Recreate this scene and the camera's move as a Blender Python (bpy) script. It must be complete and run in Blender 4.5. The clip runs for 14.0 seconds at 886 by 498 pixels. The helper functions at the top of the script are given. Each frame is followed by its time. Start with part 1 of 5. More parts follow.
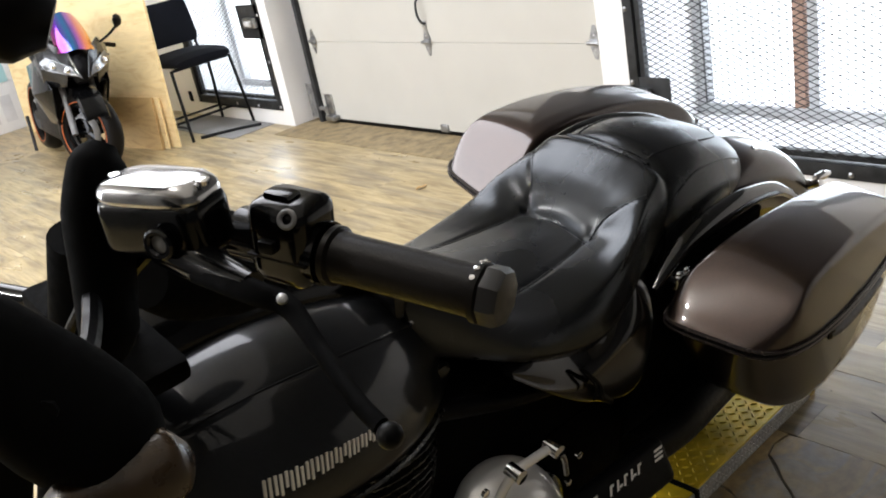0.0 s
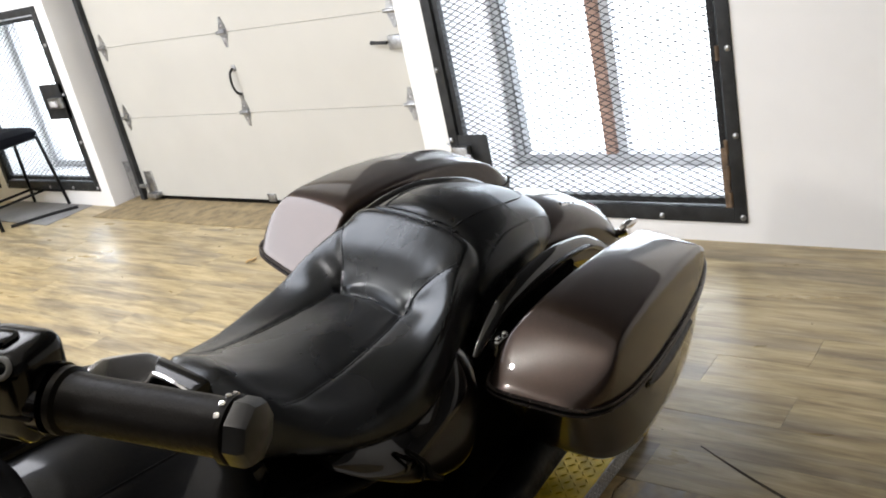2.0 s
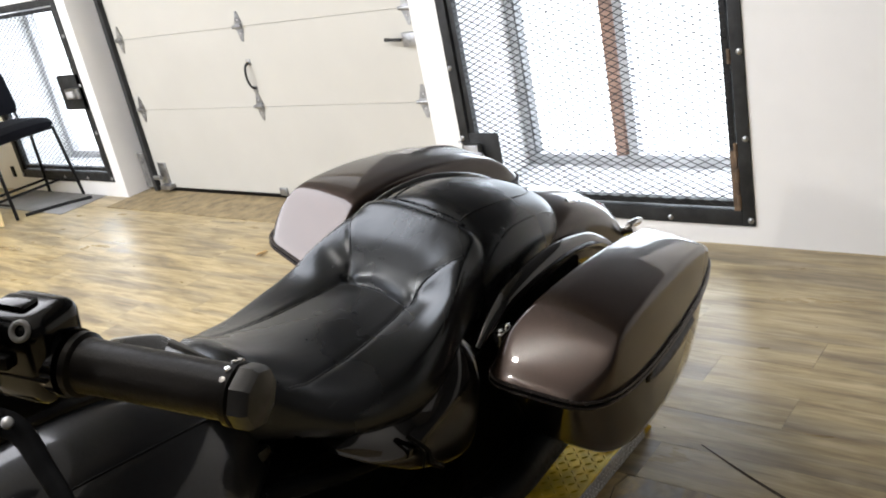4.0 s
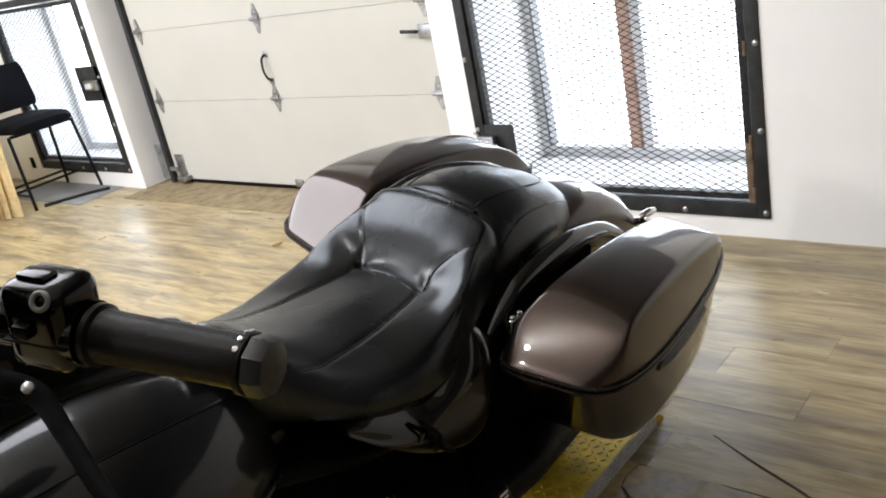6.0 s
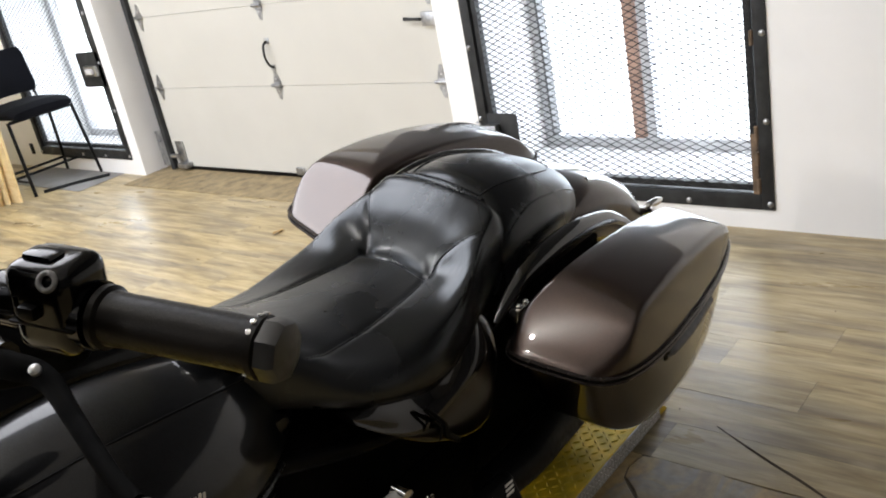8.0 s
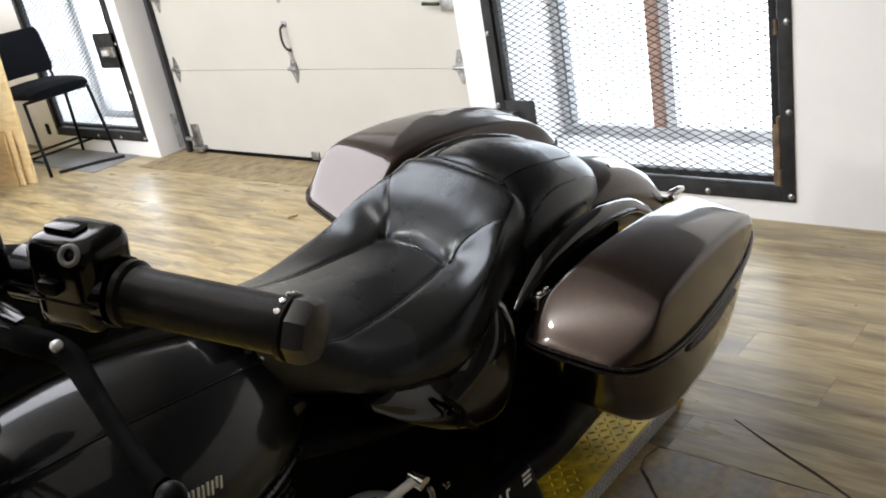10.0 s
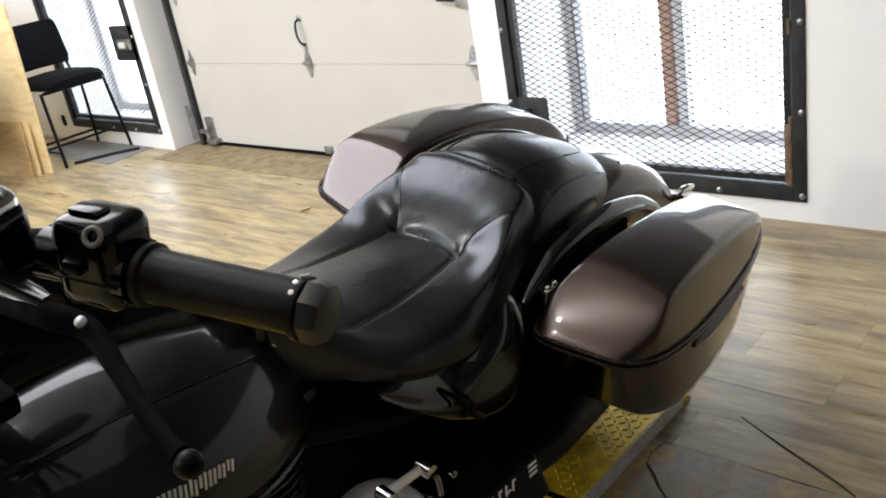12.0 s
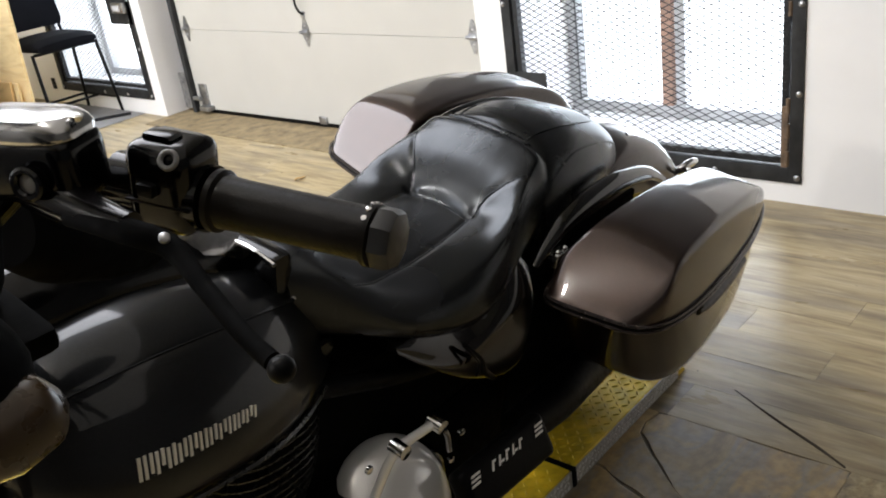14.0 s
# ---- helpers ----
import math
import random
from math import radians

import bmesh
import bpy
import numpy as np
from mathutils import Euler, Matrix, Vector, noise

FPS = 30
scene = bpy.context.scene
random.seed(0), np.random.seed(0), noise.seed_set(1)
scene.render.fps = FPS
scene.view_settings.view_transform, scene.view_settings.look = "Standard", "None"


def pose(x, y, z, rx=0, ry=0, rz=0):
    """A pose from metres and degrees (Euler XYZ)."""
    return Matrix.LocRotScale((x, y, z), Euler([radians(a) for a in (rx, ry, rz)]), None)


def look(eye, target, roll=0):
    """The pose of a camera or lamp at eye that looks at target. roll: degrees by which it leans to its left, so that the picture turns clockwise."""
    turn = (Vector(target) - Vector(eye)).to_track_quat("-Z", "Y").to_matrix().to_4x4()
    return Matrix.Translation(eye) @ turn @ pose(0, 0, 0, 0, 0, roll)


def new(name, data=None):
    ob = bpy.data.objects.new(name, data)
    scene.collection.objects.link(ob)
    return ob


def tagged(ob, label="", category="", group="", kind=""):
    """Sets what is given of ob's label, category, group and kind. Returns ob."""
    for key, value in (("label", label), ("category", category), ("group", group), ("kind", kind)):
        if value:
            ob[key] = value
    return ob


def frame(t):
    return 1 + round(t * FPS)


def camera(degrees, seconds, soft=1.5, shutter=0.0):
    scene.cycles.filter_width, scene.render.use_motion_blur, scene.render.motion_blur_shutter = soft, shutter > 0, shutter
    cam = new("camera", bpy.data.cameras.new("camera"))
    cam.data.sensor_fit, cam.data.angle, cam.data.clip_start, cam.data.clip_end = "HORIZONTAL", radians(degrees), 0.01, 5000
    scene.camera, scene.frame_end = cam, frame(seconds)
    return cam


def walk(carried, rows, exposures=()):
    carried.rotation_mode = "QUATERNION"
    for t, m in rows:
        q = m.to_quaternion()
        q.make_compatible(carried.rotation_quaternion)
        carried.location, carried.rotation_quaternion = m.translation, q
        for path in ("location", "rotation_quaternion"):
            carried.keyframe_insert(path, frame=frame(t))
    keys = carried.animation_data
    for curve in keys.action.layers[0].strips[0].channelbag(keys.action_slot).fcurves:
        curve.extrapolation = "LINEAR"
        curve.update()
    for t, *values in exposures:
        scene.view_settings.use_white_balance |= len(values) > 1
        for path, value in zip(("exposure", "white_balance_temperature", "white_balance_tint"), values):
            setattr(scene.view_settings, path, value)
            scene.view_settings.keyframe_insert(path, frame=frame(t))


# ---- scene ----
import functools

cam = camera(52.54, 14.0, soft=1.9)
# seconds, eye x y z, turn about x y z in degrees
PATH = [
    (0.0, 0.0000, 0.0000, 1.3757, 67.069, 10.637, -42.657),
    (0.5, 0.0419, -0.0083, 1.3807, 67.528, 11.732, -48.136),
    (1.0, 0.0664, -0.0074, 1.3818, 67.831, 12.089, -51.579),
    (1.5, 0.0769, -0.0069, 1.3815, 68.316, 11.904, -53.207),
    (2.0, 0.0821, -0.0091, 1.3808, 68.478, 11.911, -53.863),
    (2.5, 0.0810, -0.0119, 1.3783, 68.757, 11.469, -53.584),
    (3.0, 0.0749, -0.0166, 1.3782, 68.539, 11.189, -53.304),
    (5.5, 0.0529, -0.0509, 1.3732, 68.905, 11.052, -51.829),
    (6.0, 0.0521, -0.0456, 1.3696, 68.516, 11.033, -51.673),
    (6.5, 0.0572, -0.0375, 1.3607, 67.671, 10.564, -51.678),
    (7.0, 0.0562, -0.0327, 1.3562, 67.167, 10.549, -51.469),
    (7.5, 0.0561, -0.0274, 1.3588, 67.569, 10.754, -51.521),
    (8.0, 0.0536, -0.0262, 1.3615, 67.917, 10.578, -51.569),
    (10.5, 0.0577, 0.0010, 1.3502, 67.160, 9.819, -50.419),
    (11.0, 0.0553, -0.0033, 1.3505, 67.032, 9.766, -50.462),
    (11.5, 0.0491, -0.0057, 1.3521, 67.181, 9.536, -49.697),
    (12.0, 0.0427, -0.0167, 1.3530, 67.299, 9.461, -49.501),
    (12.5, 0.0378, -0.0223, 1.3509, 67.174, 9.217, -48.889),
    (13.0, 0.0464, -0.0234, 1.3448, 66.165, 9.330, -49.824),
    (13.5, 0.0237, -0.0021, 1.3406, 65.764, 7.589, -48.798),
    (14.0, -0.0152, 0.0056, 1.3408, 65.924, 7.521, -49.890),
]
walk(cam, [(t, pose(x, y, z, rx, ry, rz)) for t, x, y, z, rx, ry, rz in PATH])

# ---- light ----
world = bpy.data.worlds.new("World")
scene.world = world
world.use_nodes = True
wn = world.node_tree
sky = wn.nodes.new("ShaderNodeTexSky")
sky.sky_type, sky.sun_disc = "NISHITA", False
sky.sun_elevation, sky.sun_rotation = radians(40), radians(60)
wn.links.new(sky.outputs[0], wn.nodes["Background"].inputs[0])
wn.nodes["Background"].inputs[1].default_value = 0.12


def lamp(name, kind, m, energy, colour=(1, 1, 1), **more):
    data = bpy.data.lights.new(name, kind)
    data.energy, data.color = energy, colour
    for key, value in more.items():
        if key == "size":
            data.shape, data.size, data.size_y = "RECTANGLE", value[0], value[1]
        elif key == "angle":
            data.angle = value
        elif key == "radius":
            data.shadow_soft_size = value
    ob = new(name, data)
    ob.matrix_world = m
    return ob


lamp("sun", "SUN", look((12, -6, 9), (0, 0, 0)), 1.0, (1, 0.96, 0.9), angle=radians(12))
lamp("window_daylight", "AREA", look((3.58, 1.73, 0.70), (0, 1.73, 0.4)), 16, (0.74, 0.86, 1.0), size=(1.3, 1.15))
lamp("gate_daylight", "AREA", look((3.58, 5.86, 0.72), (0, 5.6, 0.4)), 15, (0.74, 0.86, 1.0), size=(1.2, 1.1))
# Unseen daylight lamp added in the west wall for the bright northwest reflection.
lamp("unseen_west_daylight", "AREA", look((-3.19, 6.3, 1.72), (0, 6.3, 1.72)), 185, (0.925, 0.935, 1.0), size=(4.0, 2.3))
# Unseen lamp kept as fill from the west; no fixture stands there.
lamp("west_fill_bulb", "POINT", pose(-2.4, 2.6, 2.6), 168, (1, 0.95, 0.91), radius=0.06)
# Unseen ceiling lamps, placed from reflections and stretched to fill the near floor.
lamp("unseen_ceiling_panel", "AREA", look((0.80, 4.05, 2.93), (0.80, 4.051, 0)), 215, (0.925, 0.935, 1.0), size=(1.8, 5.1))
lamp("unseen_ceiling_panel", "AREA", look((0.25, -0.70, 2.93), (0.25, -0.699, 0)), 11, (1, 0.94, 0.88), size=(2.9, 4.3))
lamp("ceiling_bulb", "POINT", pose(-0.05, 0.83, 2.85), 24, (1, 0.93, 0.85), radius=0.035)

# ---- materials ----


class Nodes:
    """A short way to write node materials."""

    def __init__(self, name):
        self.mat = bpy.data.materials.new(name)
        self.mat.use_nodes = True
        self.tree = self.mat.node_tree
        self.bsdf = self.tree.nodes["Principled BSDF"]

    def add(self, kind, **values):
        node = self.tree.nodes.new("ShaderNode" + kind)
        for key, value in values.items():
            if key in node.inputs:
                node.inputs[key].default_value = value
        return node

    def link(self, a, b):
        self.tree.links.new(a, b)

    def coords(self, scale=(1, 1, 1)):
        c, m = self.add("TexCoord"), self.add("Mapping")
        m.inputs["Scale"].default_value = scale
        self.link(c.outputs["Object"], m.inputs["Vector"])
        return m.outputs[0]

    def noise(self, scale, detail=4.0, stretch=(1, 1, 1), rough=0.5):
        n = self.add("TexNoise", Scale=scale, Detail=detail, Roughness=rough)
        self.link(self.coords(stretch), n.inputs["Vector"])
        return n.outputs["Fac"]

    def ramp(self, fac, stops):
        r = self.add("ValToRGB")
        while len(r.color_ramp.elements) < len(stops):
            r.color_ramp.elements.new(0.5)
        for e, (at, col) in zip(r.color_ramp.elements, stops):
            e.position, e.color = at, (*col, 1) if len(col) == 3 else col
        self.link(fac, r.inputs[0])
        return r.outputs[0]

    def mix(self, fac, a, b, blend="MIX"):
        m = self.add("Mix")
        m.data_type, m.blend_type = "RGBA", blend
        for sock, v in ((m.inputs[0], fac), (m.inputs[6], a), (m.inputs[7], b)):
            if isinstance(v, (int, float)):
                sock.default_value = v
            elif isinstance(v, tuple):
                sock.default_value = (*v, 1)
            else:
                self.link(v, sock)
        return m.outputs[2]

    def bump(self, height, strength=0.2, distance=0.002):
        b = self.add("Bump", Strength=strength, Distance=distance)
        self.link(height, b.inputs["Height"])
        self.link(b.outputs[0], self.bsdf.inputs["Normal"])

    def put(self, **values):
        for key, value in values.items():
            sock = self.bsdf.inputs[key.replace("_", " ")]
            if isinstance(value, (int, float)):
                sock.default_value = value
            elif isinstance(value, tuple):
                sock.default_value = (*value, 1)
            else:
                self.link(value, sock)
        return self


def surface(name, colour, roughness=0.5, metallic=0.0, vary=0.12, scale=6.0, fine=90.0, bump=0.15, coat=0.0, spread=0.1, spec=0.5):
    """A surface with large soft stains, fine grain and relief."""
    n = Nodes(name)
    big, small = n.noise(scale), n.noise(fine, 3.0)
    dark = tuple(c * (1 - vary) for c in colour)
    light = tuple(min(1, c * (1 + vary)) for c in colour)
    base = n.ramp(big, [(0.3, dark), (0.7, light)])
    rough = n.ramp(small, [(0.3, (max(0.02, roughness - spread),) * 3), (0.7, (min(1, roughness + spread),) * 3)])
    n.put(Base_Color=base, Roughness=rough, Metallic=metallic, Coat_Weight=coat, Specular_IOR_Level=spec)
    if coat:
        n.put(Coat_Roughness=0.04)
    if bump:
        n.bump(small, bump, 0.001)
    return n.mat


WALL = surface("wall_paint", (0.85, 0.845, 0.83), 0.55, vary=0.04, scale=2.5, fine=140, bump=0.12)
# Unseen walls and panel kept dark so that the motorcycle reflects little.
DIMWALL = surface("dim_unseen_paint", (0.09, 0.09, 0.09), 0.7, vary=0.06, scale=2.5)
CEIL = surface("ceiling_paint", (0.45, 0.46, 0.47), 0.8, vary=0.06)
DOORP = surface("door_paint", (0.52, 0.508, 0.462), 0.42, vary=0.03, scale=3, fine=220, bump=0.1)
BLACKSTEEL = surface("black_painted_steel", (0.020, 0.021, 0.022), 0.5, vary=0.5, scale=14, bump=0.25, spec=0.3)
SCRATCH = surface("scratch_brown", (0.10, 0.082, 0.058), 0.8, vary=0.3, spec=0.1)
CHAIRSTEEL = surface("black_chair_tube", (0.006, 0.006, 0.0065), 0.45, vary=0.3, scale=14, bump=0.1, spec=0.15)
RUST = surface("rusty_steel", (0.13, 0.085, 0.05), 0.7, vary=0.5, scale=25, bump=0.5)
ZINC = surface("zinc_plate", (0.36, 0.365, 0.37), 0.38, 1.0, vary=0.35, scale=30)
CONCRETE = surface("ledge_concrete", (0.76, 0.755, 0.75), 0.85, vary=0.2, scale=12, bump=0.6)
# Brown of the post lightened to imitate bloom from the bright window.
BLOOMBROWN = surface("bloom_pale_brown", (0.44, 0.27, 0.20), 0.55, vary=0.2)
GREYFRAME = surface("grey_window_frame", (0.56, 0.56, 0.57), 0.5, vary=0.15)
FABRIC = surface("black_fabric", (0.0035, 0.0038, 0.006), 0.9, vary=0.3, fine=400, bump=0.5, spec=0.12)
# Gloss nearly removed so that parts stay as dark as deep shade.
DEADBLACK = surface("shade_black", (0.002, 0.002, 0.002), 0.75, vary=0.3, bump=0.1, spec=0.03)
BLACKGLOSS = surface("black_gloss", (0.002, 0.002, 0.0022), 0.14, vary=0.3, bump=0.0, spread=0.05, spec=0.35)
BLACKMATT = surface("black_satin", (0.002, 0.002, 0.0022), 0.42, vary=0.3, bump=0.1, spec=0.10)
BLACKGRIP = surface("black_rubber_grip", (0.005, 0.004, 0.0032), 0.42, vary=0.2, fine=300, bump=0.3, spec=0.12)
DULLGREY = surface("dull_grey_plastic", (0.16, 0.16, 0.16), 0.4, vary=0.1)
POLISHED = surface("polished_aluminium", (0.95, 0.95, 0.95), 0.20, 0.55, vary=0.01, bump=0.0, spread=0.02)
LIPGREY = surface("lid_rim", (0.06, 0.05, 0.045), 0.2, 0.7, vary=0.15, bump=0.0)
LATCHGREY = surface("worn_grey_latch", (0.013, 0.013, 0.0135), 0.38, vary=0.2)
RAILGLOSS = surface("lacquered_black", (0.003, 0.003, 0.003), 0.08, vary=0.2, bump=0.0, spread=0.03, spec=0.9)
SIDEPLATE = surface("dull_aluminium", (0.52, 0.505, 0.48), 0.45, 0.1, vary=0.25, scale=25)
SATINCHROME = surface("satin_chrome", (0.56, 0.56, 0.56), 0.17, 1.0, vary=0.1, bump=0.0, spread=0.05)
CHROME = surface("chrome", (0.85, 0.85, 0.86), 0.07, 1.0, vary=0.03, bump=0.0, spread=0.03)
YELLOW = surface("yellow_plate", (0.72, 0.50, 0.02), 0.40, 0.2, vary=0.3, scale=18, bump=0.3)
SILVER = surface("silver_plate", (0.93, 0.92, 0.90), 0.30, 0.1, vary=0.2, scale=20)
CARTONW = surface("white_carton", (0.70, 0.70, 0.70), 0.7, vary=0.05)
TEAL = surface("teal_carton", (0.33, 0.55, 0.58), 0.7, vary=0.06)
ORANGE = surface("orange_stripe", (0.55, 0.13, 0.03), 0.4, vary=0.05, bump=0)
YELLOWCLOTH = surface("yellow_cloth", (0.6, 0.45, 0.02), 0.8, vary=0.1)
LENSGLASS = surface("headlight_glass", (0.16, 0.165, 0.17), 0.08, 0.3, vary=0.2, scale=30, bump=0, coat=1.0)
THRESH = surface("threshold_boards", (0.255, 0.195, 0.105), 0.6, vary=0.38, scale=14, bump=0.4)
# Paver grey lowered to take in the shadow under the chair.
PAVER = surface("grey_paver", (0.21, 0.207, 0.205), 0.7, vary=0.12, scale=7, bump=0.4)
FLOORBED = surface("floor_joint", (0.13, 0.105, 0.07), 0.8, vary=0.2)


def glow(name, colour, strength):
    n = Nodes(name)
    n.put(Base_Color=(0.8, 0.8, 0.8), Emission_Color=colour, Emission_Strength=strength)
    return n.mat


GLOW = glow("overcast_sky", (0.88, 0.94, 1.0), 2.3)


def leather():
    n = Nodes("black_leather")
    grain = n.add("TexVoronoi", Scale=420.0)
    n.link(n.coords(), grain.inputs["Vector"])
    wear, crease = n.noise(7.0, 6.0), n.noise(26.0, 5.0, (0.35, 1.6, 1.0), 0.6)
    scuff = n.noise(38.0, 7.0, (0.5, 2.2, 1.0), 0.7)
    base = n.mix(n.ramp(wear, [(0.45, (0, 0, 0)), (0.8, (1, 1, 1))]), (0.0042, 0.0044, 0.0048), (0.015, 0.0153, 0.0163))
    base = n.mix(n.ramp(scuff, [(0.60, (0, 0, 0)), (0.78, (0.7,) * 3)]), base, (0.055, 0.055, 0.056))
    rough = n.ramp(wear, [(0.3, (0.22,) * 3), (0.75, (0.33,) * 3)])
    n.put(Base_Color=base, Roughness=rough, Specular_IOR_Level=0.55, Specular_Tint=(0.88, 0.94, 1.0))
    b1 = n.add("Bump", Strength=0.10, Distance=0.0006)
    n.link(grain.outputs["Distance"], b1.inputs["Height"])
    b2 = n.add("Bump", Strength=0.15, Distance=0.004)
    n.link(crease, b2.inputs["Height"])
    n.link(b1.outputs[0], b2.inputs["Normal"])
    n.link(b2.outputs[0], n.bsdf.inputs["Normal"])
    return n.mat


def metallic_paint(name, dark, light, ior=1.5, haze=0.015):
    n = Nodes(name)
    flake = n.add("TexVoronoi", Scale=2600.0)
    n.link(n.coords(), flake.inputs["Vector"])
    base = n.mix(n.ramp(flake.outputs["Color"], [(0.2, (0, 0, 0)), (0.9, (1, 1, 1))]), dark, light)
    dust = n.noise(30.0, 6.0)
    n.put(Base_Color=base, Metallic=0.85, Roughness=0.36, Coat_Weight=1.0, Coat_IOR=ior, Coat_Roughness=n.ramp(dust, [(0.4, (haze,) * 3), (0.8, (2.2 * haze,) * 3)]))
    return n.mat


def wood_planks():
    n = Nodes("vinyl_planks")
    info, tc, sep = n.add("ObjectInfo"), n.add("TexCoord"), n.add("VectorMath")
    sep.operation = "MULTIPLY_ADD"
    mul = n.add("VectorMath")
    mul.operation = "SCALE"
    mul.inputs[0].default_value = (17.0, 31.0, 5.0)
    n.link(info.outputs["Random"], mul.inputs["Scale"])
    add = n.add("VectorMath")
    add.operation = "ADD"
    n.link(tc.outputs["Object"], add.inputs[0])
    n.link(mul.outputs[0], add.inputs[1])

    def tex(scale, stretch, detail=5.0, rough=0.55, distort=0.0):
        m, t = n.add("Mapping"), n.add("TexNoise", Scale=scale, Detail=detail, Roughness=rough, Distortion=distort)
        m.inputs["Scale"].default_value = stretch
        n.link(add.outputs[0], m.inputs["Vector"])
        n.link(m.outputs[0], t.inputs["Vector"])
        return t.outputs["Fac"]
    strip, streak = tex(1.0, (13.0, 1.5, 1), 2.0, 0.5, 0.25), tex(9.0, (3.6, 0.45, 1), 6.0, 0.62, 0.5)
    fine, patch = tex(60.0, (3.0, 0.10, 1), 4.0), tex(2.2, (2.6, 0.8, 1), 4.0, 0.6, 0.4)
    tan = n.ramp(streak, [(0.30, (0.27, 0.195, 0.092)), (0.48, (0.43, 0.335, 0.170)), (0.66, (0.54, 0.435, 0.245))])
    grey = n.ramp(streak, [(0.30, (0.085, 0.068, 0.048)), (0.5, (0.175, 0.143, 0.098)), (0.72, (0.31, 0.258, 0.18))])
    tone = n.ramp(info.outputs["Random"], [(0.1, (0.0,) * 3), (0.95, (0.26,) * 3)])
    base = n.mix(n.ramp(strip, [(0.47, (0.02,) * 3), (0.64, (0.68,) * 3)]), tan, grey)
    base = n.mix(tone, base, grey)
    base = n.mix(n.ramp(patch, [(0.54, (0, 0, 0)), (0.74, (0.62,) * 3)]), base, (0.115, 0.09, 0.06))
    base = n.mix(n.ramp(fine, [(0.3, (0.35,) * 3), (0.5, (0, 0, 0))]), base, (0.09, 0.068, 0.04))
    n.put(Base_Color=base, Roughness=n.ramp(patch, [(0.3, (0.26,) * 3), (0.75, (0.40,) * 3)]))
    n.bump(fine, 0.12, 0.0008)
    return n.mat


def plywood(name, light, dark):
    n = Nodes(name)
    grain = n.add("TexNoise", Scale=3.0, Detail=6.0, Roughness=0.6, Distortion=1.8)
    n.link(n.coords((1, 0.8, 4.0)), grain.inputs["Vector"])
    blot = n.noise(2.2, 3.0)
    base = n.ramp(grain.outputs["Fac"], [(0.3, dark), (0.5, light), (0.72, tuple(c * 1.12 for c in light))])
    base = n.mix(n.ramp(blot, [(0.5, (0, 0, 0)), (0.8, (0.35,) * 3)]), base, dark)
    n.put(Base_Color=base, Roughness=0.55)
    n.bump(n.noise(120.0, 3.0, (1, 0.2, 1)), 0.15, 0.001)
    return n.mat


def slate():
    n = Nodes("slate_slab")
    flow = n.add("TexNoise", Scale=3.0, Detail=7.0, Roughness=0.62, Distortion=0.7)
    n.link(n.coords((1.0, 2.0, 1.0)), flow.inputs["Vector"])
    fine = n.noise(45.0, 6.0)
    base = n.ramp(flow.outputs["Fac"], [(0.28, (0.20, 0.155, 0.098)), (0.42, (0.38, 0.285, 0.155)), (0.50, (0.32, 0.28, 0.215)), (0.58, (0.46, 0.325, 0.150)), (0.75, (0.55, 0.44, 0.25))])
    base = n.mix(n.ramp(fine, [(0.35, (0.3,) * 3), (0.6, (0, 0, 0))]), base, (0.07, 0.06, 0.05))
    n.put(Base_Color=base, Roughness=n.ramp(fine, [(0.3, (0.28,) * 3), (0.7, (0.5,) * 3)]))
    n.bump(flow.outputs["Fac"], 0.35, 0.006)
    return n.mat


def rainbow():
    n = Nodes("iridescent_screen")
    sep = n.add("SeparateXYZ")
    tc = n.add("TexCoord")
    n.link(tc.outputs["Generated"], sep.inputs[0])
    base = n.ramp(sep.outputs["X"], [(0.0, (0.30, 0.03, 0.10)), (0.22, (0.16, 0.03, 0.45)), (0.42, (0.02, 0.20, 0.40)), (0.58, (0.22, 0.05, 0.30)), (0.75, (0.55, 0.14, 0.04)), (1.0, (0.62, 0.32, 0.04))])
    n.put(Base_Color=base, Metallic=0.7, Roughness=0.12, Coat_Weight=0.6)
    return n.mat


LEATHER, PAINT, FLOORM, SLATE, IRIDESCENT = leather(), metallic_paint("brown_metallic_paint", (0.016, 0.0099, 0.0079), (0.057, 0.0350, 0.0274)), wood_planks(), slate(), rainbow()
# The lid's brown, darkened and dulled for the shaded bag body.
SHADEDBAG = metallic_paint("shaded_bag_paint", (0.010, 0.0062, 0.0048), (0.026, 0.0155, 0.0118), 1.26)
# Same brown taken nearly to black, as shade under the seat.
SHADEDCOVER = metallic_paint("shaded_cover_paint", (0.0035, 0.0027, 0.0024), (0.009, 0.0066, 0.0058), 1.60)
# Bike paint again, greyed and darkened for the dim light on the tank.
DIMTANK = metallic_paint("dimmed_tank_paint", (0.0070, 0.0073, 0.0081), (0.022, 0.0235, 0.0260), 1.42, 0.06)
PLY = plywood("plywood", (0.82, 0.64, 0.34), (0.70, 0.49, 0.22))
PLYD = plywood("brown_plywood", (0.55, 0.37, 0.16), (0.40, 0.235, 0.085))

# ---- builders ----


def part(name, bm, material, parent=None, label="", smooth=True):
    mesh = bpy.data.meshes.new(name)
    bm.normal_update()
    bm.to_mesh(mesh)
    bm.free()
    for m in material if isinstance(material, (list, tuple)) else [material]:
        mesh.materials.append(m)
    if smooth:
        mesh.shade_smooth()
        mesh.set_sharp_from_angle(angle=radians(38))
    ob = new(name, mesh)
    if parent is not None:
        ob.parent = parent
    return tagged(ob, label)


